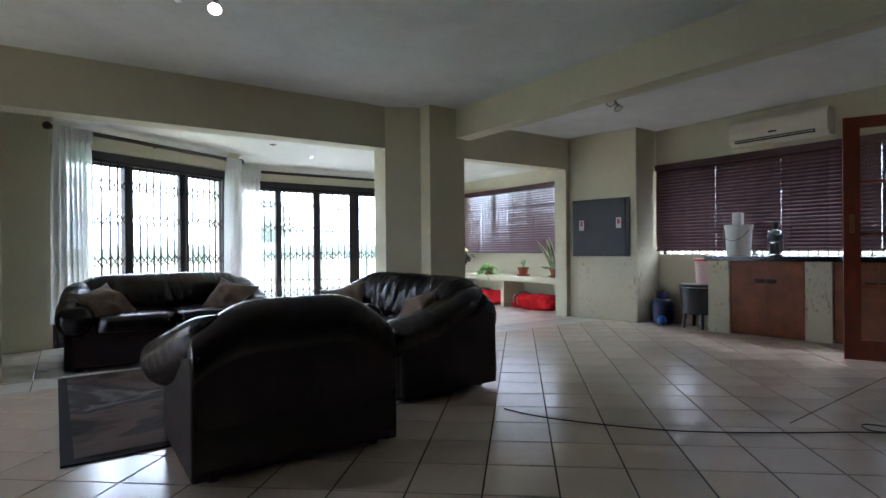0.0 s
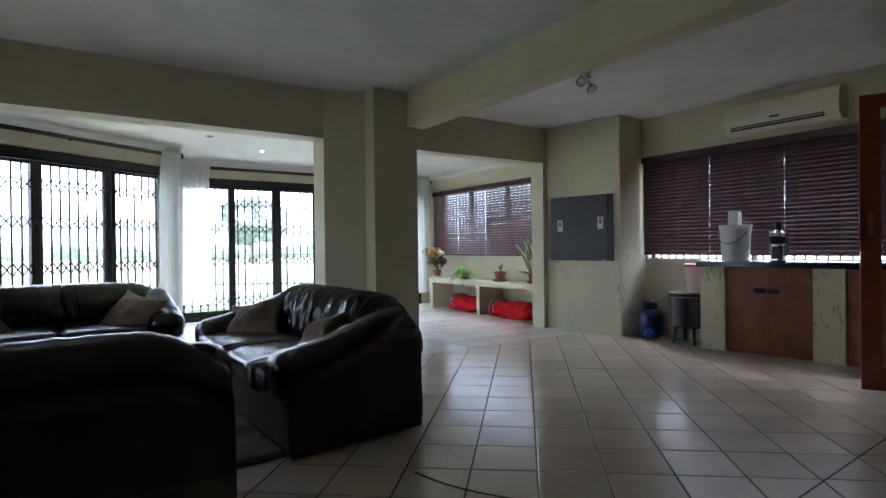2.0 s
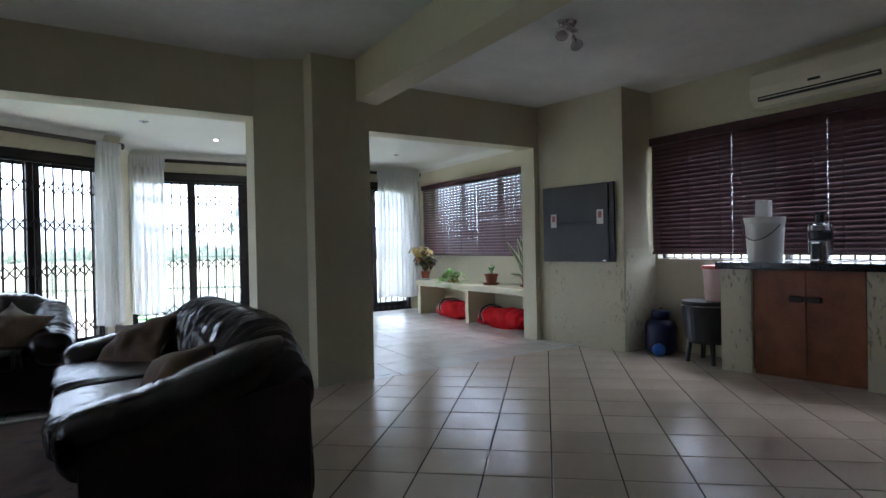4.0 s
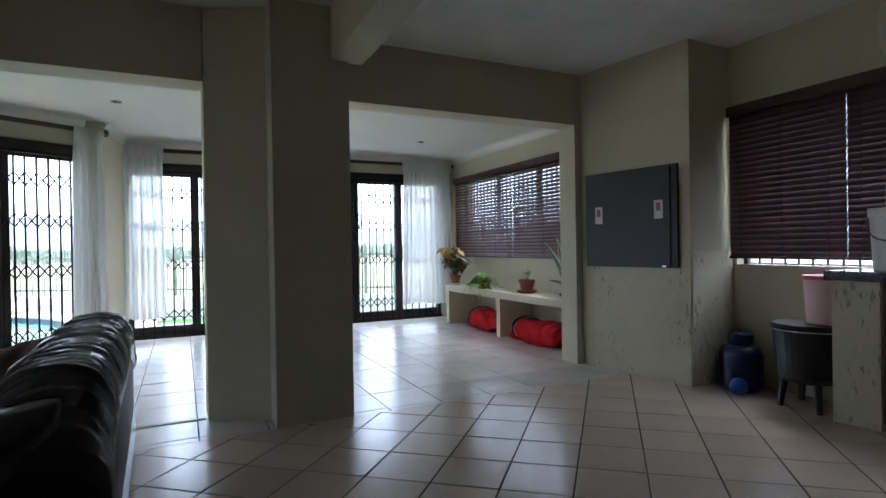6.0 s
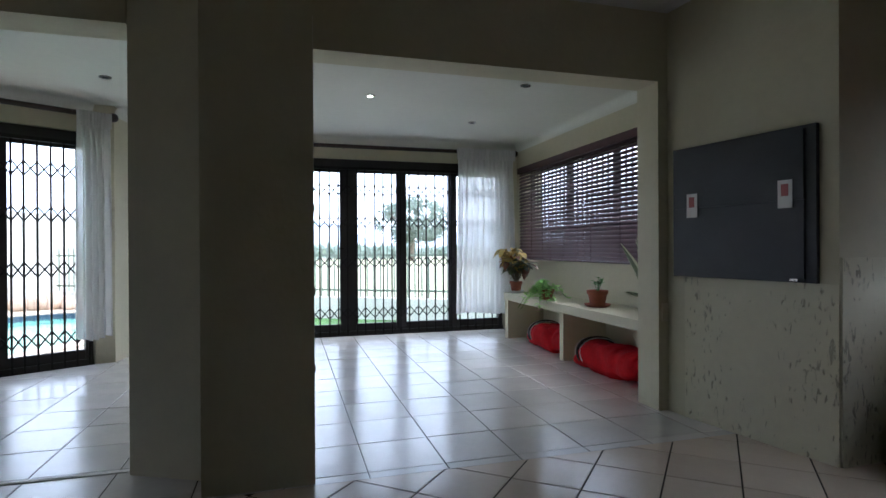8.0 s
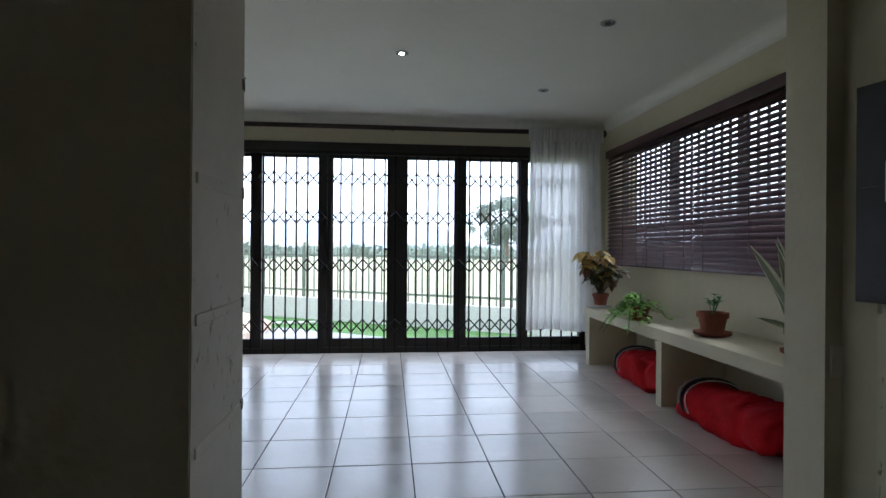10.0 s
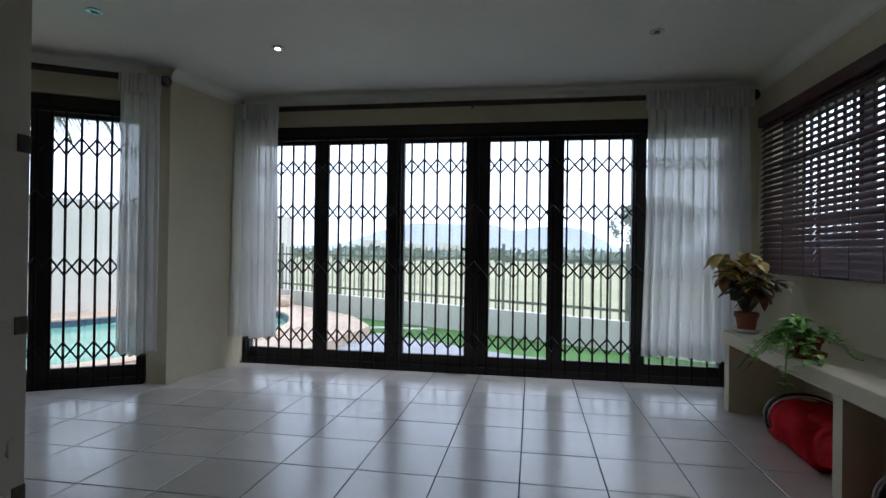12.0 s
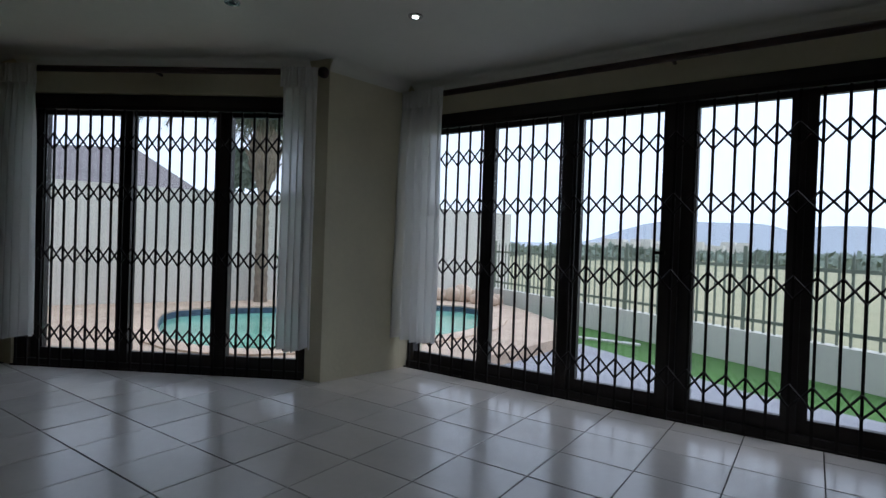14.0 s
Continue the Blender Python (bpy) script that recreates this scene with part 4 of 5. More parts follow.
        part("side_panel", bm, LEATHER_FLAT, s, smooth=True)
        # soft rolled arm, low in front and rising into the backrest
        rows, m = [], 56
        for i in range(m + 1):
            t = i / m
            y = -d + 0.0 + (depth - 0.10) * t
            cap = math.sqrt(max(0.0, 1 - max(0.0, (0.16 - t) / 0.16) ** 2.4)) * 0.86 + 0.14
            tail = 1 - 0.35 * max(0.0, (t - 0.8) / 0.2) ** 2
            zc = 0.425 + 0.25 * max(0.0, t - 0.12) ** 1.35
            cx = sg * (w - arm / 2 - 0.012 + flare * min(1.0, 1.8 * (1 - t)))
            row = []
            for a in range(32):
                th = 2 * math.pi * a / 32
                cs, sn = math.cos(th), math.sin(th)
                px = math.copysign(abs(cs) ** 0.8, cs) * (arm / 2 + 0.012)
                px *= 1 - 0.22 * max(0.0, -sn)
                pz = math.copysign(abs(sn) ** 0.85, sn) * (0.105 if sn > 0 else 0.13)
                r1 = 1 - 2 * abs(noise.noise(Vector((y * 13 + seed, th * 0.8, sg + seed))))
                r2 = 1 - 2 * abs(noise.noise(Vector((y * 27 + seed, th * 1.4, sg * 3 + seed))))
                wr = (1 + (r1 * 0.055 + r2 * 0.045) * (1.25 - t)) * cap * tail
                row.append((cx + px * wr, y, zc + pz * wr))
            rows.append(row)
        part("armrest", loft(rows), LEATHER, s, smooth=True)
    for x in (-w + 0.10, w - 0.10):
        for y in (-d + 0.14, d - 0.10):
            part("foot", rod((x, y, 0), (x, y, 0.04), 0.03, 12), BLACKPL, s)
    return s


sofa("armchair", 0.96, 1, (0.85, 1.93, 0), 180, "black leather armchair seen from its high rounded back", flare=0.10, folds=0.3)
sofa("two_seater_sofa", 1.62, 2, (0.74, 4.73, 0), 0, "black leather two seater sofa before the angled door", seed=2.0, folds=0.5)
sofa("two_seater_sofa", 1.77, 2, (2.025, 2.955, 0), 272.3, "black wrinkled leather two seater sofa beside the pillar", seed=5.0, flare=0.02, folds=1.15)


def cushion(at, rx, ry, rz, spin, label="beige fabric scatter cushion with pointed corners leaning on a sofa", size=0.46):
    """A crumpled square scatter cushion with drawn-out corners."""
    bm = bmesh.new()
    n = 26
    for sg in (1, -1):
        g = []
        for i in range(n + 1):
            col = []
            for j in range(n + 1):
                a, c = math.sin(math.pi * i / n), math.sin(math.pi * j / n)
                fold = 1 - 2 * abs(noise.noise(Vector((i * 0.22 + at[0] * 5, j * 0.13, at[1]))))
                dent = noise.noise(Vector((i * 0.16, j * 0.16 + sg, at[0] * 9)))
                z = sg * 0.092 * max(0.0, a * c) ** 0.55 * (1 + 0.16 * fold + 0.30 * dent) + 0.035 * noise.noise(Vector((i * 0.09, j * 0.09, at[1] * 3)))
                col.append(bm.verts.new((size * (i / n - 0.5) * (1 - 0.20 * c), size * (j / n - 0.5) * (1 - 0.20 * a), z)))
            g.append(col)
        for i in range(n):
            for j in range(n):
                f = (g[i][j], g[i + 1][j], g[i + 1][j + 1], g[i][j + 1])
                bm.faces.new(f if sg > 0 else f[::-1])
    bmesh.ops.remove_doubles(bm, verts=bm.verts[:], dist=0.0005)
    ob = part("cushion", bm, CUSH, smooth=True)
    ob.matrix_world = pose(*at, rx, ry, rz) @ pose(0, 0, 0, 0, 0, spin)
    return tagged(ob, label, "cushion", "scatter cushions")


cushion((0.24, 4.58, 0.515), 44, 8, 34, 22)
cushion((1.22, 4.58, 0.515), 44, -8, -30, 62)
cushion((1.93, 3.51, 0.505), 42, 6, -56, 24)
cushion((2.03, 2.49, 0.505), 42, -6, -120, 58)

# rug between the sofas
rug = thing("rug", "brown and grey shaggy rug with a dark border", "rug", at=(0.83, 3.17, 0), turn=1)
part("border", box((-0.92, -1.02, 0), (1.10, 1.04, 0.010), 0.003), RUGEDGE, rug)
bm = bmesh.new()
n = 60
g = [[bm.verts.new((-0.865 + 1.91 * i / n, -0.965 + 1.95 * j / n, 0.0165 + 0.006 * noise.noise(Vector((i * 0.5, j * 0.5, 3))) * (0 if i in (0, n) or j in (0, n) else 1))) for j in range(n + 1)] for i in range(n + 1)]
for i in range(n):
    for j in range(n):
        bm.faces.new((g[i][j], g[i + 1][j], g[i + 1][j + 1], g[i][j + 1]))
part("rug_surface", bm, RUG, rug, "mottled brown woven surface")


# ---- built-in bench with its things ----
bench = thing("plaster_bench", "cream plastered masonry bench with two open bays", "bench", kind="structure")
part("bench_top", box((5.86, 4.59, 0.435), (XS - 0.002, 7.26, 0.515), 0.006), PLASTER, bench)
for y0, y1 in ((7.17, 7.25), (5.885, 5.955), (4.60, 4.67)):
    part("bench_support", box((5.875, y0, 0), (XS - 0.003, y1, 0.435)), PLASTER, bench)


def leaf_blade(p, d, length, width, droop, up=Vector((0, 0, 1)), bm=None, n=6):
    """A pointed leaf from p along d that bends down."""
    side = d.cross(up)
    side = side.normalized() if side.length > 1e-4 else Vector((1, 0, 0))
    rows = []
    for i in range(n + 1):
        s = i / n
        c = p + d * length * s + Vector((0, 0, -droop * length * s * s))
        w = width * math.sin(math.pi * min(1, 0.08 + s * 0.92)) ** 0.7 * 0.5
        rows.append((bm.verts.new(c - side * w + Vector((0, 0, w * 0.25))), bm.verts.new(c), bm.verts.new(c + side * w + Vector((0, 0, w * 0.25)))))
    for a, b in zip(rows, rows[1:]):
        bm.faces.new((a[0], a[1], b[1], b[0]))
        bm.faces.new((a[1], a[2], b[2], b[1]))
    return bm


def pot_plant(name, label, at, r, h, seed, kind):
    t = thing(name, label, "potted plant", "plants on the bench", at)
    rg = random.Random(seed)
    part("saucer", lathe([(r * 0.9, 0), (r * 1.25, 0.012), (r * 1.3, 0.028), (r * 1.2, 0.028), (r * 1.1, 0.014)], 26), TERRA if kind != "croton" else PAIL, t)
    z = 0.014
    part("pot", lathe([(r * 0.72, z), (r * 0.95, h * 0.78), (r * 1.06, h * 0.78), (r * 1.08, h), (r * 0.98, h), (r * 0.93, h * 0.86)], 26), TERRA, t)
    part("soil", lathe([(r * 0.9, h * 0.80), (r * 0.93, h * 0.87)], 20), SOIL, t)
    if kind == "croton":
        stems = bmesh.new()
        leaves = [bmesh.new(), bmesh.new(), bmesh.new()]
        for k in range(24):
            a = rg.uniform(0, 6.283)
            lean = rg.uniform(0.05, 0.62)
            top = Vector((math.cos(a) * lean * 0.34, math.sin(a) * lean * 0.34, h + rg.uniform(0.16, 0.38)))
            rod((0, 0, h * 0.8), top, 0.005, 6, 0.003, stems)
            for m in range(9):
                q = Vector((0, 0, h)).lerp(top, rg.uniform(0.55, 1.0))
                b = rg.uniform(0, 6.283)
                d = Vector((math.cos(b), math.sin(b), rg.uniform(-0.5, 0.6))).normalized()
                high = (q.z - h) / 0.38 + rg.uniform(-0.3, 0.3)
                leaf_blade(q, d, rg.uniform(0.08, 0.14), rg.uniform(0.055, 0.08), 0.45, bm=leaves[2 if high > 0.62 else 1 if rg.random() < 0.35 else 0])
        part("stems", stems, BARK, t)
        part("dark_leaves", leaves[0], LEAF_DARK, t, "dark bronze green leaves")
        part("rust_leaves", leaves[1], LEAF_RED, t, "rust brown leaves")
        part("yellow_leaves", leaves[2], LEAF_YEL, t, "yellow and orange upper leaves")
    elif kind == "trailing":
        leaves = bmesh.new()
        stems = bmesh.new()
        for k in range(40):
            a = rg.gauss(2.75, 0.85) if k % 5 else rg.uniform(0, 6.283)
            ln = rg.uniform(0.08, 0.31)
            rise = rg.uniform(0.03, 0.11)
            pts = []
            for i in range(7):
                s = i / 6
                out = ln * s
                p = Vector((math.cos(a + s * 0.4) * out, math.sin(a + s * 0.4) * out, 0))
                floor_z = 0.012 if p.x > -0.085 else -0.13
                p.z = max(h + rise * math.sin(s * 2.6) - max(0, out - r) * 0.95, floor_z)
                pts.append(p)
            for u, w in zip(pts, pts[1:]):
                rod(u, w, 0.0016, 5, bm=stems)
            for m in range(14):
                s = rg.uniform(0.2, 0.99) * 6
                q = pts[int(s)].lerp(pts[min(6, int(s) + 1)], s % 1)
                b = rg.uniform(0, 6.283)
                d = Vector((math.cos(b), math.sin(b), rg.uniform(0, 0.9))).normalized()
                leaf_blade(q, d, rg.uniform(0.035, 0.065), rg.uniform(0.018, 0.032), 0.35, bm=leaves, n=4)
        part("stems", stems, LEAF, t)
        part("leaves", leaves, LEAF_LIME, t, "bright green trailing leaves")
    elif kind == "small":
        leaves = bmesh.new()
        stems = bmesh.new()
        for k in range(6):
            a = rg.uniform(0, 6.283)
            top = Vector((math.cos(a) * 0.05, math.sin(a) * 0.05, h + rg.uniform(0.05, 0.11)))
            rod((0, 0, h * 0.8), top, 0.003, 5, 0.002, stems)
            for m in range(6):
                b = rg.uniform(0, 6.283)
                leaf_blade(Vector((0, 0, h)).lerp(top, rg.uniform(0.5, 1)), Vector((math.cos(b), math.sin(b), 0.5)).normalized(), 0.04, 0.03, 0.2, bm=leaves, n=4)
        part("stems", stems, LEAF, t)
        part("leaves", leaves, LEAF, t, "small green leaves")
    else:
        # stiff pale-edged blades that lean along the bench towards the light
        for k in range(13):
            a = rg.uniform(0, 6.283)
            low = k in (3, 8)
            lean = 1.6 if low else rg.uniform(0.15, 0.75)
            d = Vector((rg.uniform(-0.55, 0.15) if low else rg.uniform(-0.2, 0.1), lean, 0.45 if low else 1)).normalized()
            ln = rg.uniform(0.24, 0.30) if low else rg.uniform(0.32, 0.58)
            wide = 0.038 if low else rg.uniform(0.062, 0.085)
            p = Vector((math.cos(a) * 0.03, math.sin(a) * 0.03, h * 0.82))
            face = Vector((1.0, rg.uniform(-0.3, 0.3), 0.2))
            across = d.cross(face).cross(d).normalized()
            part("leaf_edge", leaf_blade(p, d, ln, wide, 0.06, across, bmesh.new()), LEAF_PALE, t, "pale cream leaf edge")
            for o in (-0.003, 0.003):
                part("leaf", leaf_blade(p + across * o, d, ln * 0.96, wide * 0.68, 0.06, across, bmesh.new()), LEAF_DARK, t)
    return t


pot_plant("croton", "leafy bronze and yellow croton in a terracotta pot", (5.98, 7.18, 0.515), 0.068, 0.13, 21, "croton")
pot_plant("trailing_plant", "bright green trailing plant in a small pot", (5.95, 6.34, 0.515), 0.065, 0.10, 22, "trailing")
pot_plant("small_pot_plant", "small green seedling in a terracotta pot on a saucer", (6.05, 5.60, 0.515), 0.085, 0.145, 23, "small")
pot_plant("snake_plant", "tall yellow edged snake plant in a pot", (6.13, 4.98, 0.515), 0.075, 0.13, 24, "snake")


def duffel(at, turn, length, seed):
    """A soft red nylon bag lying on the floor."""
    t = thing("red_bag", "crumpled red nylon bag with black and white trim", "bag", "red bags", at, turn)
    part("bag_body", puff((0, 0, 0.115), (length, 0.33, 0.235), 0.66, 0.30, 7, 96, 56, 0.11, 0, seed=seed), REDBAG, t, smooth=True)
    for k, m in ((-0.27, BLACKPL), (-0.31, PAPER), (-0.235, PAPER)):
        pts = [(k * length + 0.03 * math.sin(a * 2), 0.188 * math.cos(a), 0.12 + 0.138 * math.sin(a)) for a in [math.pi * (i / 16) * 1.2 - 0.3 for i in range(17)]]
        part("strap" if m is BLACKPL else "piping", tube(pts, 0.014 if m is BLACKPL else 0.004), m, t)
    loop = [(-0.32 * length + 0.62 * length * i / 16, 0.19 + 0.03 * math.sin(i * 0.9), 0.012 + 0.035 * math.sin(math.pi * i / 16) ** 2) for i in range(17)]
    part("carry_strap", tube(loop, 0.011), BLACKPL, t)
    part("flap", puff((length * 0.25, 0.02, 0.205), (length * 0.5, 0.24, 0.07), 0.75, 0.4, 9, 56, 28, seed=seed + 4), REDBAG, t, smooth=True)
    return t


duffel((6.03, 5.30, 0), 272, 0.98, 1.0)
duffel((6.07, 6.42, 0), 268, 0.80, 7.0)


# ---- chimney braai, counter and the corner by the window ----
CA, CB = (5.80, 4.23), (5.945, 3.385)
ch = (Vector(CB) - Vector(CA)).length
braai = thing("built_in_braai", "charcoal steel built-in barbecue door with two paper tags", "barbecue")
part("surround", strip(CA, CB, -0.06, ch - 0.085, -0.028, -0.002, 0.855, 1.625), STEELDARK, braai)
part("lower_door", strip(CA, CB, -0.04, ch - 0.135, -0.040, -0.030, 0.875, 1.252), STEELDARK, braai)
part("upper_door", strip(CA, CB, -0.04, ch - 0.135, -0.044, -0.030, 1.262, 1.605), STEELDARK, braai)
for s in (0.055, 0.60):
    tag = part("paper_tag", strip(CA, CB, s, s + 0.072, -0.050, -0.047, 1.205 + 0.02 * (s > 0.3), 1.345 + 0.02 * (s > 0.3)), PAPER, braai, "white paper tag with a printed mark")
    part("printed_mark", strip(CA, CB, s + 0.018, s + 0.054, -0.052, -0.0505, 1.265 + 0.02 * (s > 0.3), 1.325 + 0.02 * (s > 0.3)), mat("faded_red_print", (0.35, 0.10, 0.10), 0.7), tag)
part("catch", strip(CA, CB, 0.66, 0.70, -0.055, -0.040, 0.862, 0.874), CHROME, braai, "chrome catch")
sw = thing("wall_socket", "white plastic wall switch plate", "switch", at=(0, 0, 0))
part("plate", strip((5.72, 4.37), (6.4, 4.37), 0.02, 0.065, -0.010, -0.001, 0.565, 0.68), ACWHITE, sw)

# counter: piers, cupboards and one long worktop, set a little askew to the wall
KA, KB = (6.00, 2.48), (6.19, 1.30)
kd = (Vector(KB) - Vector(KA)).normalized()


def kstrip(s0, s1, o0, o1, z0, z1, bm=None):
    return strip(KA, KB, s0, s1, o0, o1, z0, z1, bm)


top = tagged(part("worktop", prism([along(KA, KB, -0.03, -0.03), along(KA, KB, 3.4, -0.03), (XR - 0.003, -0.9), (XR - 0.003, 2.51)], 0.815, 0.868), GRANITE), "black granite worktop along the window", "worktop")
for s0, s1 in ((0, 0.225), (0.945, 1.175), (1.90, 2.12)):
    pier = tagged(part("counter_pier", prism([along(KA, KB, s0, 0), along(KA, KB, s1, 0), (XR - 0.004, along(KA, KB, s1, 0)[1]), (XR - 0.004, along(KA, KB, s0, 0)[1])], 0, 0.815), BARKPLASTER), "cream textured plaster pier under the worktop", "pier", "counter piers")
for s0, s1 in ((0.228, 0.942), (1.178, 1.897)):
    cup = thing("cupboard", "brown wooden cupboard with two doors under the worktop", "cupboard", "counter cupboards")
    part("plinth", kstrip(s0, s1, 0.05, 0.12, 0.0, 0.035), DOORWOOD, cup)
    part("carcass", kstrip(s0, s1, 0.04, 0.16, 0.035, 0.815), DOORWOOD, cup)
    m = (s0 + s1) / 2
    for a, c, sg in ((s0 + 0.005, m - 0.002, -1), (m + 0.002, s1 - 0.005, 1)):
        dr = part("door", kstrip(a, c, 0.018, 0.039, 0.04, 0.805), DOORWOOD, cup)
        hx = m + sg * 0.055
        o = along(KA, KB, hx, 0.002)
        part("handle", puff((o[0], o[1], 0.60), (0.042, 0.10, 0.048), 0.5, seg=18, rings=12), ROD, dr, "dark wooden block handle")

# air conditioner
ac = thing("air_conditioner", "aged white wall mounted air conditioner above the blinds", "air conditioner")
bm = bmesh.new()
prof = [(XR - 0.002, 2.105), (XR - 0.14, 2.105), (XR - 0.19, 2.15), (XR - 0.20, 2.24), (XR - 0.18, 2.355), (XR - 0.15, 2.385), (XR - 0.002, 2.385)]
for y in (1.36, 2.335):
    vs = [bm.verts.new((x, y, z)) for x, z in prof]
    bm.faces.new(vs if y > 2 else vs[::-1])
bm.verts.ensure_lookup_table()
k = len(prof)
for i in range(k):
    j = (i + 1) % k
    bm.faces.new((bm.verts[i], bm.verts[j], bm.verts[k + j], bm.verts[k + i]))
part("housing", bm, ACWHITE, ac)
part("air_outlet", box((XR - 0.201, 1.47, 2.135), (XR - 0.15, 2.27, 2.170), 0.003), BLACKPL, ac, "dark air outlet slot")
part("louvre", box((XR - 0.206, 1.48, 2.149), (XR - 0.19, 2.26, 2.155)), ACWHITE, ac)
part("badge", box((XR - 0.207, 1.83, 2.205), (XR - 0.196, 1.91, 2.222)), BLACKPL, ac)
part("pipe", rod((XR - 0.02, 1.34, 2.02), (XR - 0.02, 1.34, 2.25), 0.012, 10), ACWHITE, ac)

# things on the worktop
bucket = thing("white_pail", "white plastic pail with a dark wire handle on the worktop", "bucket", at=(6.235, 2.25, 0.868))
part("pail_body", lathe([(0.118, 0), (0.122, 0.004), (0.138, 0.30), (0.145, 0.302), (0.145, 0.335), (0.147, 0.337), (0.147, 0.35), (0.02, 0.352)], 36), PAIL, bucket)
pts = [(-0.151 * math.sin(0.35 + 2.44 * i / 14), 0.151 * math.cos(0.35 + 2.44 * i / 14), 0.29 - 0.12 * math.sin(math.pi * i / 14)) for i in range(15)]
part("wire_handle", tube(pts, 0.004), BLACKPL, bucket)
jug = tagged(part("white_box", box((6.21, 2.21, 0.868 + 0.352), (6.28, 2.31, 0.868 + 0.485), 0.008), PAPER), "small white carton standing on the pail", "box")
juicer = thing("juicer", "chrome and black electric juicer on the worktop", "juicer", at=(6.24, 1.86, 0.868))
part("motor_base", lathe([(0.075, 0), (0.078, 0.01), (0.070, 0.13), (0.066, 0.14)], 28), CHROME, juicer)
part("front_panel", box((-0.082, -0.03, 0.02), (-0.06, 0.03, 0.12), 0.004), BLACKPL, juicer)
part("bowl", lathe([(0.07, 0.142), (0.085, 0.15), (0.088, 0.19), (0.08, 0.2)], 28), BLACKPL, juicer)
part("clear_lid", lathe([(0.08, 0.201), (0.07, 0.235), (0.035, 0.245), (0.034, 0.25)], 28), CHROME, juicer)
part("feed_tube", lathe([(0.03, 0.25), (0.03, 0.30), (0.04, 0.302), (0.04, 0.315)], 20), BLACKPL, juicer)
for sg in (-1, 1):
    part("clamp_arm", rod((0, sg * 0.088, 0.06), (0, sg * 0.086, 0.24), 0.006, 8), CHROME, juicer)

for o in juicer.children:
    o.matrix_basis = Matrix.Diagonal((0.88, 0.88, 1.16, 1))

# fire pit with a pink pail, blue gas bottle and ball in the corner
tub = thing("round_tub", "black round tub on short legs beside the counter", "tub", at=(6.165, 2.70, 0))
part("tub_body", lathe([(0.15, 0.17), (0.175, 0.20), (0.20, 0.46), (0.203, 0.49), (0.195, 0.49)], 32), BLACKPL, tub)
part("tub_lid", lathe([(0.207, 0.497), (0.211, 0.51), (0.20, 0.528), (0.05, 0.534)], 32), BLACKPL, tub)
part("lid_rim", lathe([(0.209, 0.488), (0.212, 0.4925), (0.209, 0.497)], 32), CHROME, tub, "thin pale metal rim")
for k in range(4):
    a = k * 1.571 + 0.8
    part("leg", rod((0.135 * math.cos(a), 0.135 * math.sin(a), 0.21), (0.165 * math.cos(a), 0.165 * math.sin(a), 0), 0.024, 8, 0.018), BLACKPL, tub)
pinkp = thing("pink_pail", "pale pink plastic pail with a red rim on the black tub", "bucket", at=(6.19, 2.61, 0.534))
part("pail_body", lathe([(0.10, 0), (0.104, 0.005), (0.122, 0.27)], 32), PINK, pinkp)
part("lid", lathe([(0.127, 0.27), (0.13, 0.276), (0.128, 0.295), (0.02, 0.297)], 32), REDPL, pinkp, "red lid")
gas = thing("gas_bottle", "dark blue gas bottle standing in the corner", "gas bottle", at=(6.19, 3.18, 0))
part("cylinder", lathe([(0.10, 0), (0.135, 0.03), (0.14, 0.06), (0.14, 0.25), (0.12, 0.30), (0.05, 0.325)], 30), BLUE, gas, smooth=True)
part("collar", lathe([(0.075, 0.318), (0.08, 0.33), (0.08, 0.39), (0.072, 0.40), (0.066, 0.402)], 24), BLUE, gas)
part("valve", rod((0, 0, 0.40), (0, 0, 0.425), 0.016, 10), BRASS, gas)
part("foot_ring", lathe([(0.11, 0), (0.112, 0.02), (0.10, 0.021)], 24), BLACKPL, gas)
ball = tagged(part("ball", puff((6.035, 3.09, 0.058), (0.115, 0.115, 0.115), 1.0, seg=24, rings=16), BLUEB, smooth=True), "small bright blue ball on the tiles", "ball")

# red wooden glazed door standing open
RA, RB = (5.40, 0.96), (5.98, -0.22)
rl = (Vector(RB) - Vector(RA)).length
rd = thing("glazed_timber_door", "red stained glazed timber door standing open", "door")
part("stile", strip(RA, RB, 0, 0.115, -0.02, 0.02, 0.012, 2.06), REDWOOD, rd)
part("stile", strip(RA, RB, rl - 0.115, rl, -0.02, 0.02, 0.012, 2.06), REDWOOD, rd)
part("top_rail", strip(RA, RB, 0.115, rl - 0.115, -0.018, 0.018, 1.965, 2.06), REDWOOD, rd)
part("bottom_rail", strip(RA, RB, 0.115, rl - 0.115, -0.018, 0.018, 0.012, 0.18), REDWOOD, rd)
for z in (0.62, 1.06, 1.50):
    part("glazing_bar", strip(RA, RB, 0.115, rl - 0.115, -0.012, 0.012, z, z + 0.025), REDWOOD, rd)
for z0, z1 in ((0.18, 0.62), (0.645, 1.06), (1.085, 1.50), (1.525, 1.965)):
    g = part("pane", strip(RA, RB, 0.115, rl - 0.115, -0.003, 0.003, z0, z1), GLASS, rd)
    g.visible_shadow = False
part("flush_handle", strip(RA, RB, 0.04, 0.075, 0.0205, 0.024, 1.08, 1.24), BRASS, rd, "worn brass flush handle")
part("flush_handle", strip(RA, RB, 0.04, 0.075, -0.024, -0.0205, 1.08, 1.24), BRASS, rd, "worn brass flush handle")

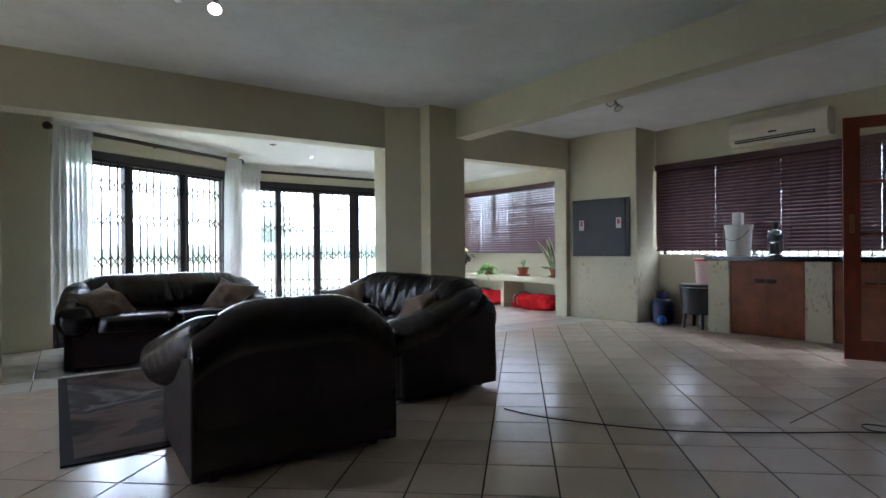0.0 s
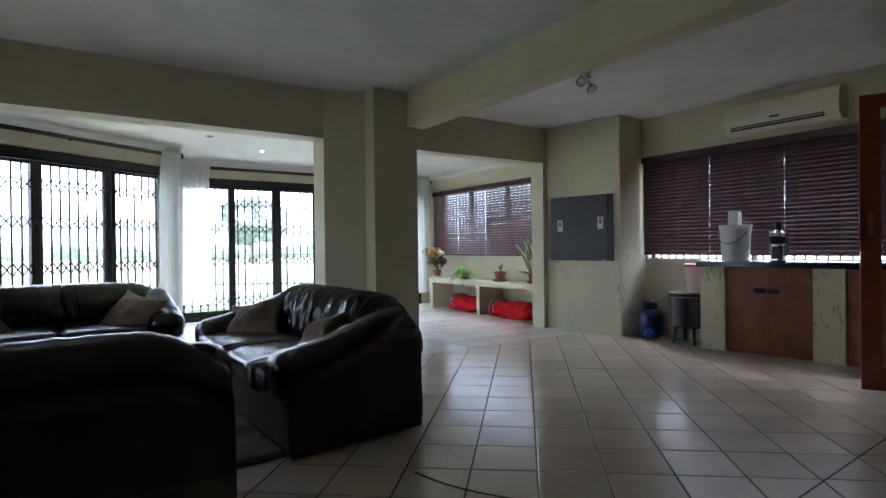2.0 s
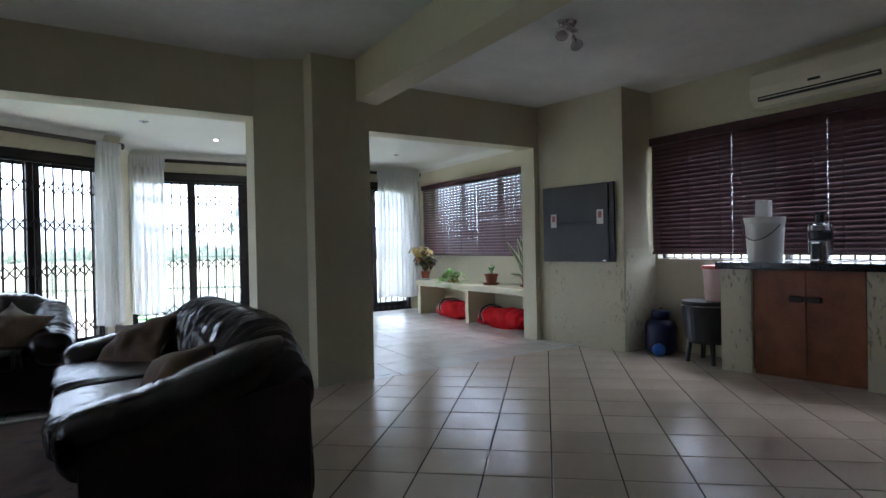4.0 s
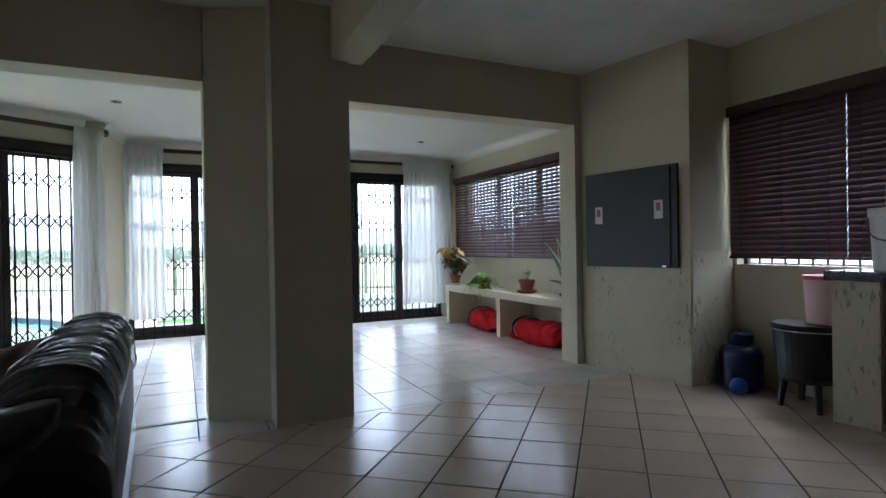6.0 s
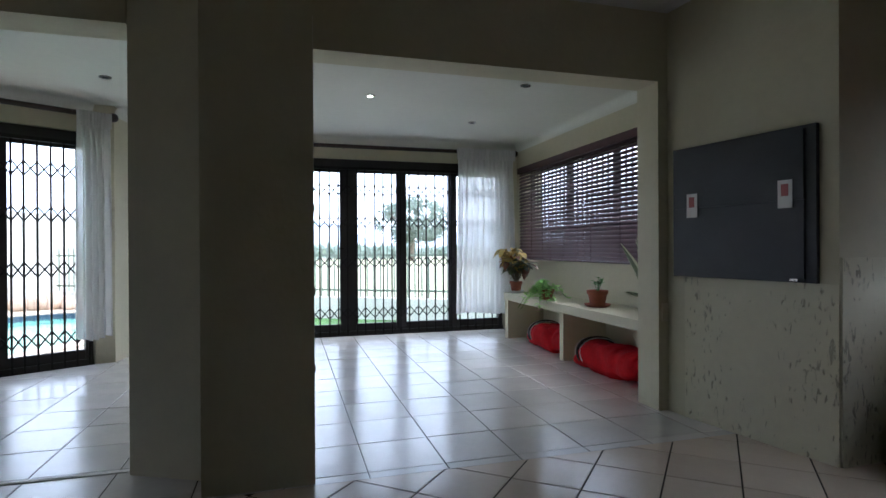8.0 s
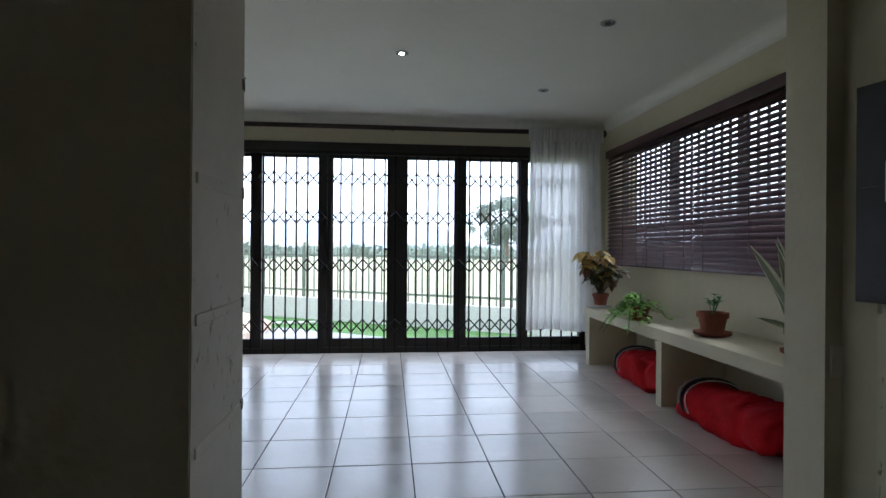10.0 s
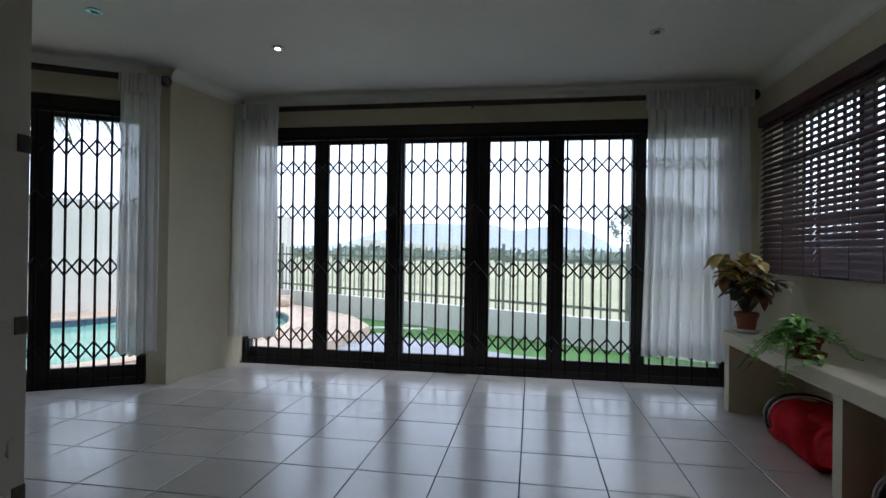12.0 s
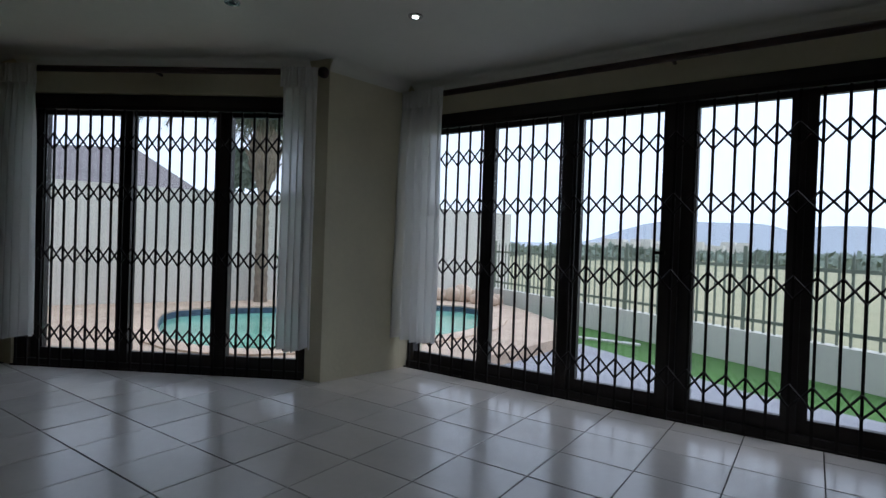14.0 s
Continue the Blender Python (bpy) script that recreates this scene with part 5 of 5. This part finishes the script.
# wooden threshold strip and cable on the floor
pts = [(2.14, 1.62), (2.24, 1.31), (2.58, 0.815), (3.01, 0.45), (3.32, 0.23), (3.48, 0.10), (3.56, 0.16), (3.50, 0.24), (3.42, 0.18), (3.50, 0.06), (3.62, -0.02)]
smooth = []
for i in range(len(pts) - 1):
    p0, p1, p2, p3 = (Vector(pts[max(0, min(len(pts) - 1, i + k))]) for k in (-1, 0, 1, 2))
    for j in range(6):
        t = j / 6
        q = 0.5 * ((2 * p1) + (p2 - p0) * t + (2 * p0 - 5 * p1 + 4 * p2 - p3) * t * t + (3 * p1 - p0 - 3 * p2 + p3) * t ** 3)
        smooth.append((q.x, q.y, 0.0045 + 0.0001 * len(smooth)))
tagged(part("cable", tube(smooth, 0.0036, 2), BLACKPL), "thin black electric cable lying across the tiles", "cable")


structure("trim_threshold", box((-0.46, 4.285, 0.0), (2.76, 4.315, 0.005), 0.001), WHITE, "pale threshold strip across the opening", "threshold")
structure("trim_floor_joint", strip((3.24, 0.49), (5.6, 0.565), 0, 2.36, -0.003, 0.003, -0.004, 0.0012), GROUT, "dark straight joint between two tile fields", "joint")


# ---- lamps ----
def spot_cluster(at, turn, lit, label):
    t = thing("ceiling_spotlight", label, "ceiling light", "ceiling spotlights", at, turn)
    part("ceiling_plate", lathe([(0.06, 0), (0.062, -0.008), (0.05, -0.024), (0.01, -0.026)][::-1], 24), CHROME, t)
    part("cross_bar", box((-0.12, -0.022, -0.034), (0.12, 0.022, -0.018), 0.005), CHROME, t)
    for k, (x, ax, ay) in enumerate(((-0.085, -0.75, -0.3), (0.085, -0.25, -0.35))):
        d = Vector((ax, ay, -0.7)).normalized()
        p = Vector((x, 0, -0.075))
        part("stem", rod((x, 0, -0.03), p, 0.008, 10), CHROME, t)
        part("knuckle", puff(p, (0.03, 0.03, 0.03), 1.0, seg=14, rings=8), CHROME, t, smooth=True)
        head = rod(p, p + d * 0.03, 0.014, 16, 0.020)
        rod(p + d * 0.03, p + d * 0.075, 0.020, 16, 0.040, head)
        rod(p + d * 0.0752, p + d * 0.088, 0.042, 16, 0.042, head)
        hd = part("lamp_head", head, CHROME, t)
        part("bulb", rod(p + d * 0.0885, p + d * 0.092, 0.034, 16), LAMP_ON if lit and k == 1 else PAPER, hd)
    return t


spot_cluster((4.42, 2.56, H), 20, False, "chrome twin ceiling spotlight, unlit")
spot_cluster((0.60, 2.42, H), 10, True, "chrome twin ceiling spotlight with one lamp lit")
for x, y, lit in ((4.16, 6.11, True), (2.93, 6.78, True), (5.335, 6.82, False), (2.15, 6.12, False), (5.33, 5.49, False)):
    dl = thing("downlight", "small round recessed ceiling downlight, " + ("lit" if lit else "unlit"), "downlight", "sunroom downlights", (x, y, HS))
    part("trim_ring", lathe([(0.028, -0.001), (0.044, -0.001), (0.042, -0.007), (0.030, -0.007)], 24), CHROME, dl)
    part("lens", lathe([(0.019, -0.0075), (0.018, -0.0095)], 20), LAMP_ON if lit else STEELDARK, dl)


# ---- floor tiles ----
def clip_poly(poly, a, b, c):
    """The part of a plan polygon where a x + b y <= c."""
    out = []
    for p, q in zip(poly, poly[1:] + poly[:1]):
        fp, fq = a * p[0] + b * p[1] - c, a * q[0] + b * q[1] - c
        if fp <= 0:
            out.append(p)
        if fp * fq < 0:
            t = fp / (fp - fq)
            out.append((p[0] + (q[0] - p[0]) * t, p[1] + (q[1] - p[1]) * t))
    return out


def area(poly):
    return abs(sum(a[0] * b[1] - b[0] * a[1] for a, b in zip(poly, poly[1:] + poly[:1]))) / 2


def slab(poly, bm=None, z0=-0.0078, z1=0.0):
    """A tile: flat top with a small chamfer down to the joint."""
    bm = bm or bmesh.new()
    c = Vector((sum(p[0] for p in poly) / len(poly), sum(p[1] for p in poly) / len(poly)))
    if sum(a[0] * b[1] - b[0] * a[1] for a, b in zip(poly, poly[1:] + poly[:1])) < 0:
        poly = poly[::-1]
    top, mid, low = [], [], []
    for p in poly:
        v = Vector(p)
        i = v + (c - v).normalized() * 0.0032
        top.append(bm.verts.new((i.x, i.y, z1)))
        mid.append(bm.verts.new((v.x, v.y, z1 - 0.0016)))
        low.append(bm.verts.new((v.x, v.y, z0)))
    bm.faces.new(top)
    k = len(poly)
    for i in range(k):
        j = (i + 1) % k
        bm.faces.new((mid[i], mid[j], top[j], top[i]))
        bm.faces.new((low[i], low[j], mid[j], mid[i]))
    return bm


floor_ob = bpy.data.objects["floor"]


def lay(origin, u, v, rng_i, rng_j, joint, clips, material, name, near):
    """Lay a lattice of tiles; those inside near are single pieces, the others one joined part."""
    u, v = Vector(u), Vector(v)
    iu, iv = u * (1 - joint / u.length), v * (1 - joint / v.length)
    shared = bpy.data.meshes.new(name)
    b = slab([tuple((sx * iu + sy * iv) / 2) for sx, sy in ((-1, -1), (1, -1), (1, 1), (-1, 1))])
    b.to_mesh(shared)
    b.free()
    shared.materials.append(material)
    rest, count, rg = bmesh.new(), 0, random.Random(77)
    for i in rng_i:
        for j in rng_j:
            c = Vector(origin) + u * (i + 0.5) + v * (j + 0.5)
            poly = [tuple(c + (sx * iu + sy * iv) / 2) for sx, sy in ((-1, -1), (1, -1), (1, 1), (-1, 1))]
            full = area(poly)
            for cl in clips:
                if poly:
                    poly = clip_poly(poly, *cl)
            if len(poly) < 3 or area(poly) < 0.0012:
                continue
            whole = area(poly) > full - 1e-6
            if near(c) and count < 300:
                count += 1
                if whole:
                    ob = new(name, shared)
                    ob.parent = floor_ob
                    ob.matrix_basis = pose(c.x, c.y, rg.uniform(-0.0006, 0.0006), rg.uniform(-0.12, 0.12), rg.uniform(-0.12, 0.12), 0)
                else:
                    part(name, slab([(p[0] - c.x, p[1] - c.y) for p in poly]), material, floor_ob).location = (c.x, c.y, 0)
            else:
                slab(poly, rest)
    if rest.verts:
        tagged(part(name + "_rest", rest, material, floor_ob), kind="stuff")
    else:
        rest.free()


# diagonal tiles of the lounge, straight tiles of the sunroom
lay((2.9954, 2.1726), (0.2362, -0.1983), (0.2059, 0.2219), range(-24, 28), range(-24, 24), 0.0068,
    [(0, 1, BORDER), (1, 0, XR), (-1, 0, 3.2), (0, -1, 3.2)], TILE, "floor_tile", lambda c: 1.0 < c.x < 6.4 and 0.1 < c.y < 4.2 and c.x + 1.6 * c.y > 3.4)
BAY = Vector((D1B[0] - D1A[0], D1B[1] - D1A[1])).normalized()
bay_clip = (-BAY.y, BAY.x, -BAY.y * D1A[0] + BAY.x * D1A[1] + 0.04)
SUN_CLIP = [(0, -1, -BORDER), (1, 0, XS + 0.1), (0, 1, YD + 0.02)]
for cols, clips in ((range(-7, 7), [(-1, 0.206, -0.172)]), (range(-12, -7), [bay_clip]), (range(-17, -12), [(-1, 0, 1.4), (0, 1, 5.8)])):
    lay((4.2, 6.2), (0.372, 0), (0, 0.372), cols, range(-7, 6), 0.0048, SUN_CLIP + clips, TILE_S, "sunroom_tile", lambda c: True)
